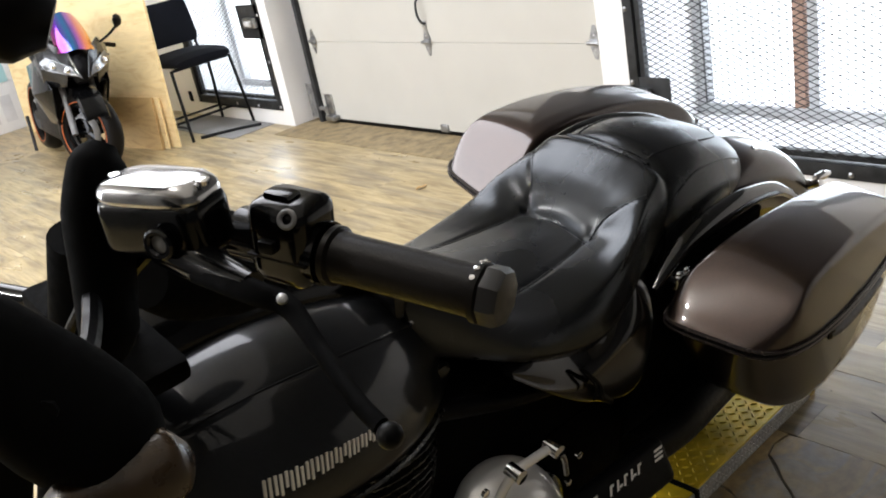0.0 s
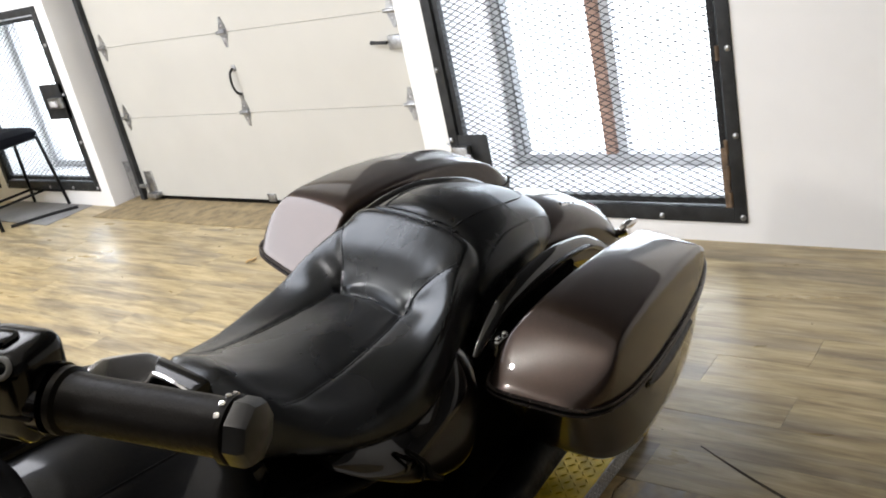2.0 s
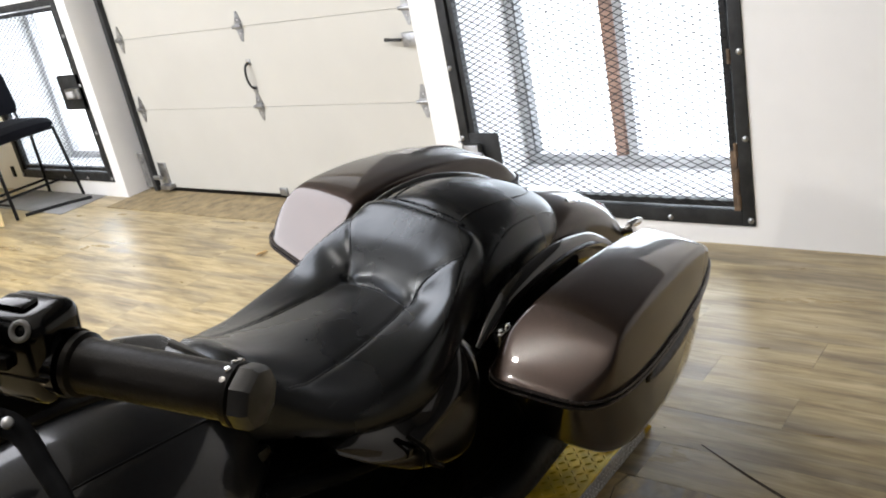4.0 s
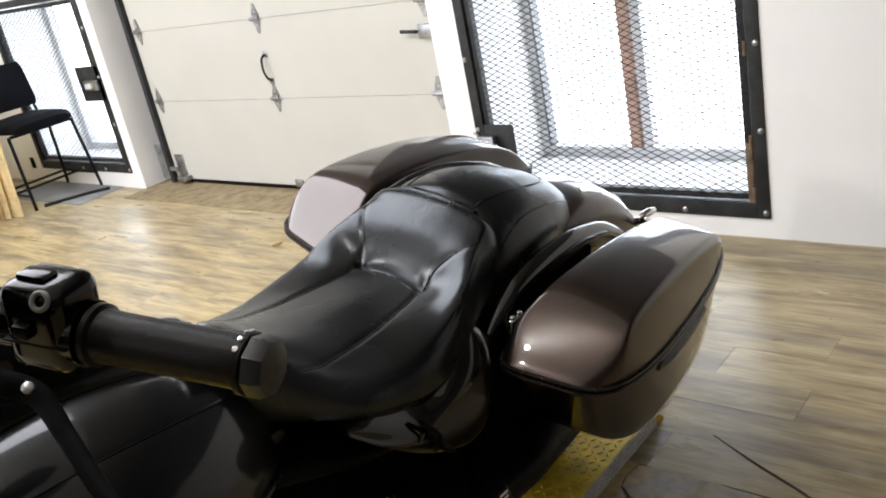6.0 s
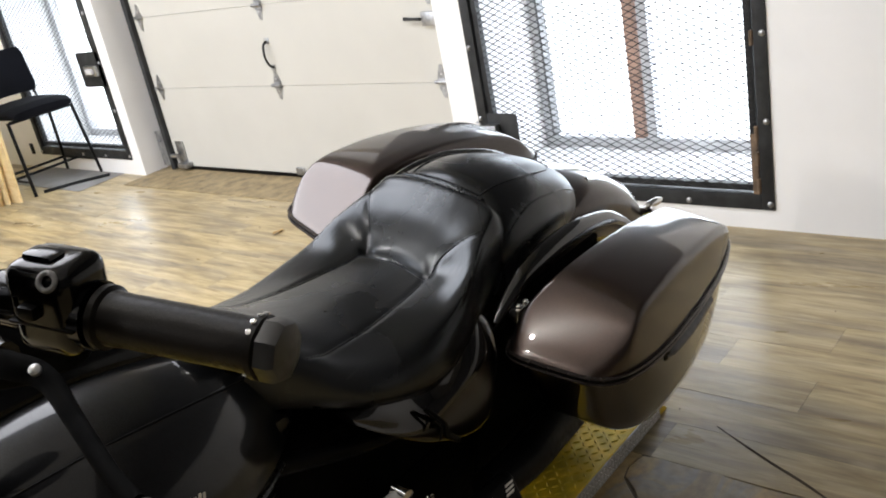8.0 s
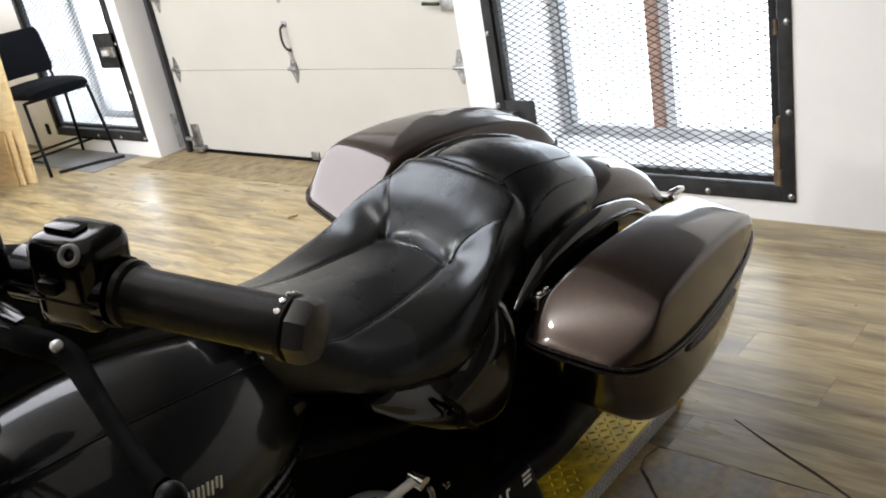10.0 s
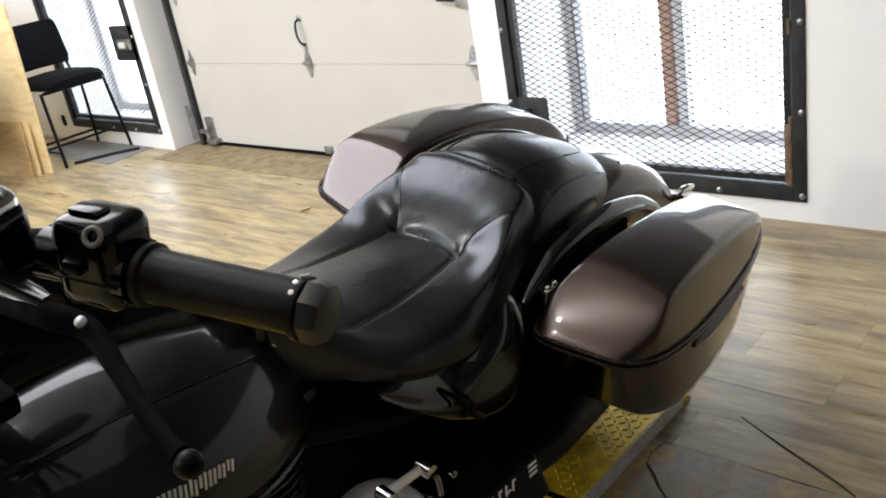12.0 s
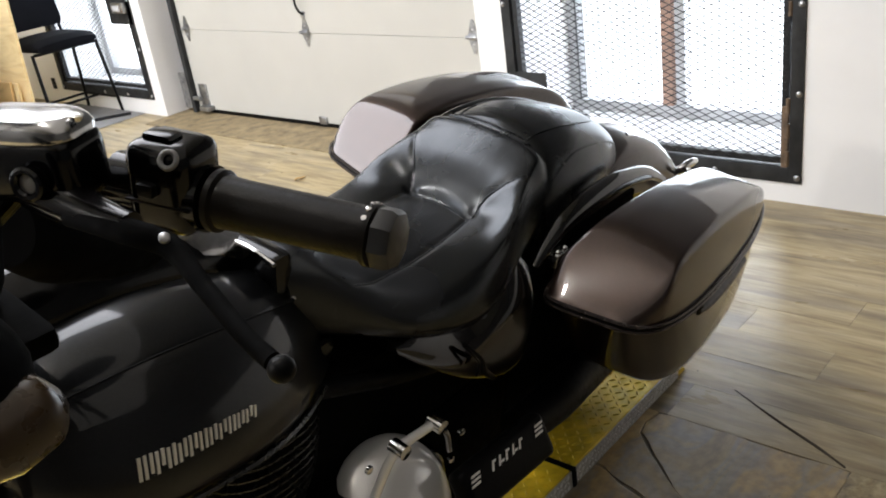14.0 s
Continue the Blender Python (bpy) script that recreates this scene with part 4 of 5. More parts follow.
def saddlebag(side):
    rings = []
    for w, share, shift, tuck in ((0.0, 0.99, 0.01, 0), (-0.02, 0.99, 0.025, 0.0), (-0.06, 0.988, 0.05, 0.002), (-0.11, 0.985, 0.08, 0.005), (-0.155, 0.98, 0.105, 0.008), (-0.182, 0.97, 0.118, 0.012), (-0.195, 0.945, 0.122, 0.018), (-0.200, 0.86, 0.122, 0.020)):
        ring = []
        for u, v in bag_ring(share):
            front = (1.80 - u) / 0.74
            ring.append((u + shift * front, side * (v - tuck * (v - 0.2) / 0.2), rim_height(u) + w - 0.012))
        rings.append(ring)
    body = part("saddlebag", loft(rings), SHADEDBAG, bike, "glossy dark brown hard saddlebag")
    rings = []
    turns = np.linspace(0, 2 * math.pi, 112, endpoint=False)
    for share in (1.0, 0.985, 0.965, 0.94, 0.92, 0.90, 0.88, 0.86, 0.84, 0.82, 0.80, 0.78, 0.76, 0.74, 0.72, 0.70, 0.68, 0.66, 0.63, 0.60, 0.56, 0.50, 0.42, 0.32, 0.2, 0.1, 0.01):
        ring = []
        for a, (u, v) in zip(turns, bag_ring(share)):
            p, q = math.copysign(abs(math.cos(a)) ** 0.38, math.cos(a)), math.copysign(abs(math.sin(a)) ** 0.42, math.sin(a))
            ring.append((u, side * v, rim_height(u) + lid_height(u, v, share, p, q)))
        rings.append(ring)
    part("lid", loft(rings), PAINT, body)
    for name, drop, r, m in (("lid_lip", -0.001, 0.0036, LIPGREY), ("gasket", -0.0065, 0.0026, BLACKMATT), ("body_lip", -0.0120, 0.0036, LIPGREY)):
        loop = [(u, side * v, rim_height(u) + drop) for u, v in bag_ring(1.0, 144, 0.0030)]
        rings = []
        n = len(loop)
        for i, q in enumerate(loop):
            q = Vector(q)
            way = (Vector(loop[(i + 1) % n]) - Vector(loop[i - 1])).normalized()
            out = way.cross(Vector((0, 0, 1))).normalized()
            rings.append([q + out * r * math.cos(a) + Vector((0, 0, 1)) * r * math.sin(a) for a in np.linspace(0, 2 * math.pi, 6, endpoint=False)])
        rings.append(rings[0])
        part(name, loft(rings, caps=False), m, body)
    latch = part("latch", tube([(1.285, side * 0.411, 0.606), (1.32, side * 0.410, 0.600), (1.43, side * 0.400, 0.588), (1.55, side * 0.384, 0.576)], [0.005, 0.010, 0.010, 0.006], 10, 12, flat=0.6), LATCHGREY, body, "worn dark grey latch lever")
    part("latch_pivot", lathe((1.292, side * 0.396, 0.603), (0, side, 0), [(0, 0.012), (0.014, 0.012), (0.017, 0.008), (0.018, 0)], 16), BLACKGLOSS, latch)
    # support rail and docking bracket
    part("support_rail", tube([(1.085, side * 0.185, 0.690), (1.12, side * 0.182, 0.712), (1.17, side * 0.180, 0.737), (1.24, side * 0.178, 0.748), (1.31, side * 0.176, 0.748), (1.39, side * 0.172, 0.738), (1.51, side * 0.160, 0.702), (1.60, side * 0.15, 0.655), (1.74, side * 0.14, 0.56)], [0.006, 0.012, 0.017, 0.020, 0.020, 0.019, 0.017, 0.014, 0.010], 16, 26, flat=0.6), RAILGLOSS, body, "lacquered black support rail")
    br = part("docking_bracket", box(1.125, side * 0.195 - 0.010, 0.672, 1.165, side * 0.195 + 0.012, 0.700, 0.006), CHROME, body, "chrome docking bracket")
    for du in (0.006, 0.026):
        part("bolt", lathe((1.13 + du, side * 0.196, 0.698), (0, 0, 1), [(0, 0.006), (0.006, 0.006), (0.008, 0.003), (0.0085, 0)], 10), CHROME, br)
    return body


for side in (-1, 1):
    bag = saddlebag(side)
    if side > 0:
        bag.matrix_local = pose(0.046, 0.2, 0.684, 3.5) @ pose(0, -0.2, -0.65)

# rear fender, wheels
AX = (1.50, 0.31)
rings = []
for a in np.linspace(radians(150), radians(-12), 30):
    r = 0.405 + 0.012 * math.cos(a)
    wide = 0.112
    ring = []
    for s, d in ((-1, 0.10), (-1, 0.03), (-0.93, 0.008), (-0.7, -0.012), (-0.35, -0.022), (0, -0.025), (0.35, -0.022), (0.7, -0.012), (0.93, 0.008), (1, 0.03), (1, 0.10), (0.9, 0.09), (0.88, 0.04), (0, 0.01), (-0.88, 0.04), (-0.9, 0.09)):
        ring.append((AX[0] + (r - d) * math.cos(a), s * wide, AX[1] + (r - d) * math.sin(a)))
    rings.append(ring)
fender = part("rear_fender", loft(rings), PAINT, bike, "glossy dark brown rear fender")
tail = part("tail_light", tube([(1.862, -0.03, 0.578), (1.870, 0, 0.583), (1.862, 0.03, 0.578)], [0.010, 0.014, 0.010], 12, 8), surface("red_lens", (0.13, 0.006, 0.012), 0.15, vary=0.1, bump=0), fender, "red tail light lens")
for side in (-1, 1):
    bar_light = part("rear_light_bar", tube([(1.795, side * 0.040, 0.590), (1.80, side * 0.068, 0.568), (1.80, side * 0.100, 0.575), (1.80, side * 0.135, 0.592)], [0.008, 0.013, 0.012, 0.009], 12, 14), CHROME, fender, "chrome rear light bar")
    part("rear_signal", tube([(1.785, side * 0.118, 0.594), (1.80, side * 0.122, 0.598), (1.83, side * 0.126, 0.598), (1.85, side * 0.128, 0.596)], [0.004, 0.009, 0.010, 0.005], 14, 10), CHROME, bar_light, "chrome bullet turn signal")
    part("fender_trim", tube([(1.60, side * 0.06, 0.722), (1.70, side * 0.064, 0.680), (1.79, side * 0.066, 0.620)], 0.006, 8, 8), CHROME, fender)
for name, x, r, wide in (("rear_wheel", 1.50, 0.31, 0.075), ("front_wheel", -0.10, 0.31, 0.065)):
    tyre = part(name, lathe((x, 0, 0.31), (0, 1, 0), [(-wide * 0.8, r * 0.66), (-wide, r * 0.76), (-wide, r * 0.85), (-wide * 0.75, r * 0.94), (-wide * 0.3, r * 0.99), (wide * 0.3, r * 0.99), (wide * 0.75, r * 0.94), (wide, r * 0.85), (wide, r * 0.76), (wide * 0.8, r * 0.66)], 40), BLACKGRIP, bike, "black rubber tyre on a cast wheel")
    part("rim", lathe((x, 0, 0.31), (0, 1, 0), [(-wide * 0.7, r * 0.66), (-wide * 0.72, r * 0.60), (-0.02, r * 0.5), (0.02, r * 0.5), (wide * 0.72, r * 0.60), (wide * 0.7, r * 0.66)], 32), BLACKGLOSS, tyre)

# engine, frame and side covers
engine = part("engine", box(0.42, -0.13, 0.12, 0.86, 0.13, 0.44, 0.04), DEADBLACK, bike, "black air-cooled engine")
for i in range(15):
    w, du = 0.452 + i * 0.0152, 0.0026 * i
    grow = 0.012 * math.sin(i / 14 * math.pi)
    rings = []
    for k, dw in ((0.93, 0.0), (1.0, 0.0008), (1.0, 0.0036), (0.93, 0.0044)):
        rings.append([(0.545 + du + (0.105 + grow) * k * math.copysign(abs(math.cos(a)) ** 0.8, math.cos(a)), -0.01 + (0.118 + grow) * k * math.copysign(abs(math.sin(a)) ** 0.8, math.sin(a)), w + dw) for a in np.linspace(0, 2 * math.pi, 32, endpoint=False)])
    part("cooling_fin", loft(rings), FINS, engine)
part("cylinder", lathe((0.545, -0.01, 0.42), (0.16, 0, 1), [(0, 0.082), (0.26, 0.082), (0.27, 0.07), (0.272, 0)], 28), BLACKMATT, engine)
part("rocker_cover", box(0.47, -0.10, 0.678, 0.70, 0.09, 0.715, 0.015), BLACKGLOSS, engine)
primary = part("primary_cover", loft([[(0.70 + (0.17 + 0.0) * k * math.copysign(abs(math.cos(a)) ** 0.8, math.cos(a)), -0.13 - d, 0.36 + 0.125 * k * math.copysign(abs(math.sin(a)) ** 0.8, math.sin(a))) for a in np.linspace(0, 2 * math.pi, 40, endpoint=False)] for d, k in ((0, 1), (0.045, 1), (0.062, 0.96), (0.072, 0.86), (0.076, 0.6), (0.077, 0.02))]), BLACKGLOSS, engine, "black primary cover")
derby = part("derby_cover", lathe((0.722, -0.195, 0.425), (0, -0.70, 0.71), [(0, 0.105), (0.014, 0.105), (0.024, 0.098), (0.036, 0.08), (0.044, 0.055), (0.048, 0.03), (0.049, 0)], 40), POLISHED, primary, "polished chrome round cover")
shift = part("shift_lever", tube([(0.648, -0.215, 0.480), (0.680, -0.220, 0.552), (0.700, -0.222, 0.576), (0.783, -0.222, 0.566)], 0.0075, 10), POLISHED, engine, "chrome heel shift lever")
for u, w in ((0.700, 0.576), (0.785, 0.566)):
    part("shift_peg", lathe((u, -0.240, w), (0, 1, 0), [(0, 0.0), (0.001, 0.012), (0.028, 0.012), (0.029, 0.0)], 14), CHROME, shift)
part("shift_arm", tube([(0.785, -0.222, 0.566), (0.818, -0.220, 0.520), (0.836, -0.215, 0.465)], 0.005, 8, 10), CHROME, shift)
for u, w in ((0.60, 0.44), (0.655, 0.555), (0.85, 0.43), (0.875, 0.475)):
    part("cover_bolt", lathe((u, -0.205, w), (0, -1, 0), [(0, 0.007), (0.006, 0.007), (0.008, 0.004), (0.008, 0)], 10), CHROME, engine)
for side in (-1, 1):
    part("frame_tube", tube([(0.62, side * 0.10, 0.66), (0.80, side * 0.13, 0.60), (0.95, side * 0.13, 0.55), (1.08, side * 0.12, 0.50)], 0.016, 10, 16), BLACKMATT, bike)
    rings = []
    for u in np.linspace(0.755, 1.125, 26):
        hi = lerp([(0.755, 0.700), (0.80, 0.700), (0.85, 0.685), (0.92, 0.668), (0.97, 0.685), (1.03, 0.708), (1.08, 0.700), (1.125, 0.650)], u)
        bend = lerp([(0.755, 0.692), (0.80, 0.655), (0.868, 0.624), (0.904, 0.629), (0.965, 0.643), (1.03, 0.652), (1.08, 0.640), (1.125, 0.600)], u)
        lo = lerp([(0.755, 0.686), (0.80, 0.644), (0.85, 0.602), (0.905, 0.560), (1.0, 0.507), (1.07, 0.492), (1.11, 0.502), (1.125, 0.530)], u)
        wide = lerp([(0.755, 0.170), (0.80, 0.190), (0.87, 0.204), (0.96, 0.207), (1.03, 0.205), (1.08, 0.194), (1.125, 0.165)], u)
        deep = bend - lo
        section = [(0.140, hi + 0.004), (0.158, hi), (0.5 * (0.158 + wide) + 0.003, 0.5 * (hi + bend) + 0.002), (wide - 0.003, bend + 0.004), (wide + 0.001, bend - 0.12 * deep), (wide + 0.001, bend - 0.40 * deep), (wide - 0.003, bend - 0.75 * deep), (wide - 0.010, lo + 0.04 * deep), (wide - 0.022, lo)]
        outer = [(u, side * p.x, p.y) for p in spline([(v, w, 0) for v, w in section], 28)]
        inner = [(u, side * 0.130, lo), (u, side * 0.125, hi)]
        rings.append(outer + inner)
    part("side_cover", loft(rings), SHADEDCOVER, bike, "glossy dark brown side cover")
part("oil_hose", tube([(0.875, -0.20, 0.655), (0.895, -0.222, 0.625), (0.90, -0.225, 0.600), (0.93, -0.224, 0.566)], [0.0035, 0.0035, 0.007, 0.005], 8, 16), BLACKMATT, bike, "loose black cable with a plug")
part("loose_wire", tube([(0.872, -0.20, 0.655), (0.884, -0.224, 0.628), (0.880, -0.226, 0.602)], 0.002, 6, 10), BLACKMATT, bike)

# footboard with pale marks, exhaust
board = part("footboard_guard", box(-0.115, -0.018, -0.030, 0.115, 0.018, 0.052, 0.017, segs=4), BLACKMATT, bike, "glossy black guard with pale lettering bars")
board.matrix_local = pose(0.892, -0.292, 0.432, 0, 5, 0) @ pose(0, 0, 0, -36, 0, 0)
WHITE = surface("pale_print", (0.72, 0.72, 0.70), 0.5, vary=0.05, bump=0)


def bar(x, z, w, h, slant, parent, y=-0.0195, name="letter_bar"):
    bm = bmesh.new()
    vs = [bm.verts.new((x + dx + slant * dz, y - d, z + dz)) for d in (0, 0.0008) for dx, dz in ((-w / 2, -h / 2), (w / 2, -h / 2), (w / 2, h / 2), (-w / 2, h / 2))]
    for f in ((0, 1, 2, 3), (7, 6, 5, 4), (0, 4, 5, 1), (1, 5, 6, 2), (2, 6, 7, 3), (3, 7, 4, 0)):
        bm.faces.new([vs[i] for i in f])
    bmesh.ops.recalc_face_normals(bm, faces=bm.faces)
    return part(name, bm, WHITE, parent, smooth=False)


for cx in (-0.090, 0.085):
    for i in range(3):
        bar(cx + i * 0.003, 0.028 + i * 0.0070 - 0.007, 0.022, 0.0036, 0.5, board, name="stripe")
for i in range(5):
    bar(-0.042 + i * 0.0185, 0.028, 0.0045, 0.015, 0.5, board)
    bar(-0.036 + i * 0.0185, 0.0335 - 0.009 * (i % 2), 0.008, 0.0035, 0.5, board)
for side in (-1, 1):
    part("muffler", tube([(0.99, side * 0.245, 0.420), (1.12, side * 0.240, 0.400), (1.26, side * 0.215, 0.365), (1.42, side * 0.190, 0.325), (1.80, side * 0.18, 0.28)], [0.036, 0.040, 0.042, 0.044, 0.044], 20, 20), BLACKMATT, bike, "satin black muffler")
part("battery_box", box(0.62, -0.125, 0.34, 1.12, 0.125, 0.655, 0.05), DEADBLACK, bike, "black box between the frame tubes")
# Black sheets added for the dark gaps; they hide fender and ramp.
for side in (-1, 1):
    part("dark_gap_panel", box(1.08, side * 0.135 - 0.006, 0.30, 1.52, side * 0.135 + 0.006, 0.655, 0.005), DEADBLACK, bike, "black panel added for the dark beside the fender")
part("dark_gap_sheet", box(1.06, -0.172, 0.34, 1.34, -0.162, 0.655, 0.004), DEADBLACK, bike, "black sheet added to darken the gap before the saddlebag")
part("gearbox", box(0.80, -0.14, 0.14, 1.16, 0.14, 0.46, 0.05), DEADBLACK, bike, "black gearbox")
part("side_stand", tube([(0.60, -0.14, 0.20), (0.58, -0.22, 0.11), (0.575, -0.262, 0.066)], [0.014, 0.012, 0.018], 10, 8), BLACKMATT, bike)

# tank lettering as slanted plain bars
letters = surface("aged_silver_badge", (0.78, 0.74, 0.66), 0.42, 0.35, vary=0.2, bump=0)
for i in range(12):
    u, f = 0.342 + i * 0.0140, i / 11
    s0, tall = 0.905, 0.036 * (1 - 0.45 * f)
    bm = bmesh.new()
    for du, lo, hi, wide in ((-0.0034, -1.0 + 0.25 * (i % 3), 1.0, 0.0036), (0.0034, -1.0, 1.0 - 0.3 * ((i * 5) % 4) / 3, 0.0034)):
        quad = []
        for out in (0.0004, 0.0028):
            for dx, k in ((-0.5, lo), (0.5, lo), (0.5, hi), (-0.5, hi)):
                quad.append(tank_at(u + du + dx * wide + 0.0035 * k, s0 - tall * k, out))
        vs = [bm.verts.new(q) for q in quad]
        for face in ((0, 1, 2, 3), (7, 6, 5, 4), (0, 4, 5, 1), (1, 5, 6, 2), (2, 6, 7, 3), (3, 7, 4, 0)):
            bm.faces.new([vs[j] for j in face])
    bmesh.ops.recalc_face_normals(bm, faces=bm.faces)
    part("badge_bar", bm, letters, tank, smooth=False)

SMOKED = surface("smoked_lens", (0.03, 0.017, 0.006), 0.3, vary=0.2, bump=0.0)
# handlebar and controls
G0, G1 = Vector((0.298, -0.410, 1.227)), Vector((0.338, -0.527, 1.229))
ALONG = (G1 - G0).normalized()
for side in (-1, 1):
    f = Vector((1, -side, 1))
    a, b = Vector((G0.x, side * 0.410, G0.z)), Vector((G1.x, side * 0.527, G1.z))
    way = (b - a).normalized()
    near = [(0.27, 0.0, 1.00), (0.285, -0.10, 1.055), (0.285, -0.24, 1.17), a - way * 0.07, a, b]
    if side > 0:
        a, b = Vector((0.08, 0.41, 0.96)), Vector((0.09, 0.527, 0.96))
    far = [(0.27, 0.0, 1.00), (0.25, 0.08, 0.965), (0.18, 0.24, 0.95), a, b]
    hb = part("handlebar", tube(near if side < 0 else far, 0.0125, 12, 30), BLACKGLOSS, bike, "black handlebar")
    if side > 0:
        part("far_grip", tube([a, b], 0.0185, 24), BLACKGRIP, hb)
        continue
    grip = part("grip", lathe(a, way, [(0, 0.0), (0.0005, 0.0215), (0.005, 0.0215), (0.007, 0.0185), (0.02, 0.0178), (0.106, 0.0178), (0.112, 0.0182), (0.1125, 0.0205), (0.1165, 0.0205), (0.118, 0.0185)], 40), BLACKGRIP, hb, "black rubber hand grip")
    part("end_cap", lathe(a + way * 0.1185, way, [(0, 0.0205), (0.009, 0.0205), (0.013, 0.0185), (0.015, 0.012), (0.0155, 0)], 8), LATCHGREY, grip, "dark grey faceted end cap")
    for k in range(4):
        t = radians(60 + k * 22)
        s = way.cross(Vector((0, 0, 1))).normalized()
        u = s.cross(way)
        part("cap_stud", lathe(a + way * 0.113 + (s * math.cos(t) + u * math.sin(t)) * 0.0195, s * math.cos(t) + u * math.sin(t), [(0, 0.0022), (0.0018, 0.002), (0.0022, 0)], 8), CHROME, grip)


def hoop(centre, axis, big, small):
    """A closed ring of round section."""
    a = Vector(axis).normalized()
    s = a.orthogonal().normalized()
    u = a.cross(s)
    return tube([Vector(centre) + (s * math.cos(t) + u * math.sin(t)) * big for t in np.linspace(0, 2 * math.pi, 29)], small, 8)


def oriented(bm, origin, x, z):
    x = Vector(x).normalized()
    y = Vector(z).cross(x).normalized()
    zz = x.cross(y)
    m = Matrix((x, y, zz)).transposed().to_4x4()
    m.translation = origin
    bm.transform(m)
    return bm


UPB = Vector((0.05, 0.05, 1))
house = part("switch_housing", oriented(box(-0.028, -0.024, -0.024, 0.022, 0.022, 0.040, 0.014, segs=4), G0 - ALONG * 0.028, ALONG, UPB), BLACKGLOSS, bike, "glossy black switch housing")
part("housing_collar", lathe(G0 - ALONG * 0.006, ALONG, [(-0.006, 0.0), (-0.0055, 0.023), (0.003, 0.023), (0.0035, 0)], 28), BLACKGLOSS, house)
part("housing_seam", oriented(box(-0.0265, -0.0245, -0.001, 0.0225, 0.0225, 0.001, 0.0005), G0 - ALONG * 0.028, ALONG, UPB), BLACKMATT, house)
part("switch_button", oriented(box(-0.013, -0.030, 0.006, 0.000, -0.020, 0.016, 0.003), G0 - ALONG * 0.028, ALONG, UPB), BLACKMATT, house)
part("switch_ring", hoop(G0 - ALONG * 0.022 + Vector((-0.019, -0.011, 0.036)), (-0.75, -0.35, 0.6), 0.0055, 0.0018), DULLGREY, house, "grey ring on the switch")
part("switch_rocker", oriented(box(-0.018, -0.012, 0.038, 0.004, 0.004, 0.044, 0.003), G0 - ALONG * 0.028, ALONG, UPB), BLACKGLOSS, house)
RC = Vector((0.222, -0.330, 1.258))
RA = Vector((0.40, -0.90, 0.12))
tankr = part("clutch_reservoir", oriented(box(-0.045, -0.023, -0.026, 0.041, 0.023, 0.020, 0.014, segs=5), RC, RA, UPB), BLACKGLOSS, bike, "glossy black clutch fluid reservoir")
cap = []
for share, z in ((0.98, 0.0165), (1.0, 0.0175), (1.0, 0.0195), (0.985, 0.0225), (0.94, 0.0255), (0.86, 0.0285), (0.70, 0.0305), (0.4, 0.0315), (0.03, 0.032)):
    cap.append([(-0.002 + 0.043 * share * math.copysign(abs(math.cos(a)) ** 0.5, math.cos(a)), 0.0235 * share * math.copysign(abs(math.sin(a)) ** 0.55, math.sin(a)), z) for a in np.linspace(0, 2 * math.pi, 36, endpoint=False)])
part("reservoir_cap", oriented(loft(cap), RC, RA, UPB), SATINCHROME, tankr, "domed chrome reservoir cap")
part("sight_ring", hoop(RC + Vector((-0.021, -0.026, -0.002)), (-0.9, -0.45, 0.15), 0.0088, 0.0028), BLACKGLOSS, tankr)
part("sight_glass", lathe(RC + Vector((-0.018, -0.0245, -0.002)), (-0.9, -0.45, 0.15), [(0, 0.008), (0.002, 0.0075), (0.003, 0.004), (0.0032, 0)], 20), DULLGREY, tankr, "pale round sight glass")
for du in (-0.038, 0.036):
    part("cap_screw", lathe(RC + RA.normalized() * du + Vector((0, 0, 0.0275)), (0, 0, 1), [(0, 0.0045), (0.003, 0.0045), (0.004, 0.003), (0.004, 0)], 12), CHROME, tankr)
part("perch_clamp", lathe(G0 - ALONG * 0.066, ALONG, [(-0.012, 0.0), (-0.0115, 0.020), (0.0115, 0.020), (0.012, 0)], 24), BLACKGLOSS, tankr)
part("lever_perch", tube([RC + Vector((-0.005, -0.01, -0.015)), (0.222, -0.375, 1.238), (0.228, -0.42, 1.240)], [0.018, 0.014, 0.010], 12, 10), BLACKGLOSS, tankr)
lever = part("clutch_lever", tube([(0.215, -0.375, 1.238), (0.224, -0.425, 1.241), (0.233, -0.452, 1.238), (0.226, -0.490, 1.232), (0.214, -0.540, 1.230), (0.210, -0.566, 1.230)], [0.009, 0.0085, 0.0075, 0.006, 0.0055, 0.0055], 12, 26, flat=0.75), DEADBLACK, bike, "black clutch lever with a ball end")
part("ball_end", lathe((0.209, -0.5745, 1.230), (-0.1, -1, 0), [(-0.0075 + 0.015 * k / 10, math.sqrt(max(0, 0.0075 ** 2 - (-0.0075 + 0.015 * k / 10) ** 2))) for k in range(11)], 18), BLACKMATT, lever)
# Pale metal disc put in for the highlight on the lever's bend.
part("lever_glint", lathe((0.2285, -0.4535, 1.2465), (-0.3, -0.4, 0.8), [(0, 0.0035), (0.002, 0.0035), (0.003, 0.002), (0.003, 0)], 12), ZINC, lever)
# mirror under the bar, its stem, turn signal and cables
mir = part("mirror", tube([(0.222, -0.249, 1.286), (0.213, -0.253, 1.274), (0.199, -0.264, 1.245), (0.189, -0.276, 1.205), (0.176, -0.292, 1.165), (0.168, -0.298, 1.145)], [0.012, 0.026, 0.030, 0.029, 0.027, 0.014], 20, 20, flat=0.75), DEADBLACK, bike, "black mirror seen edge on")
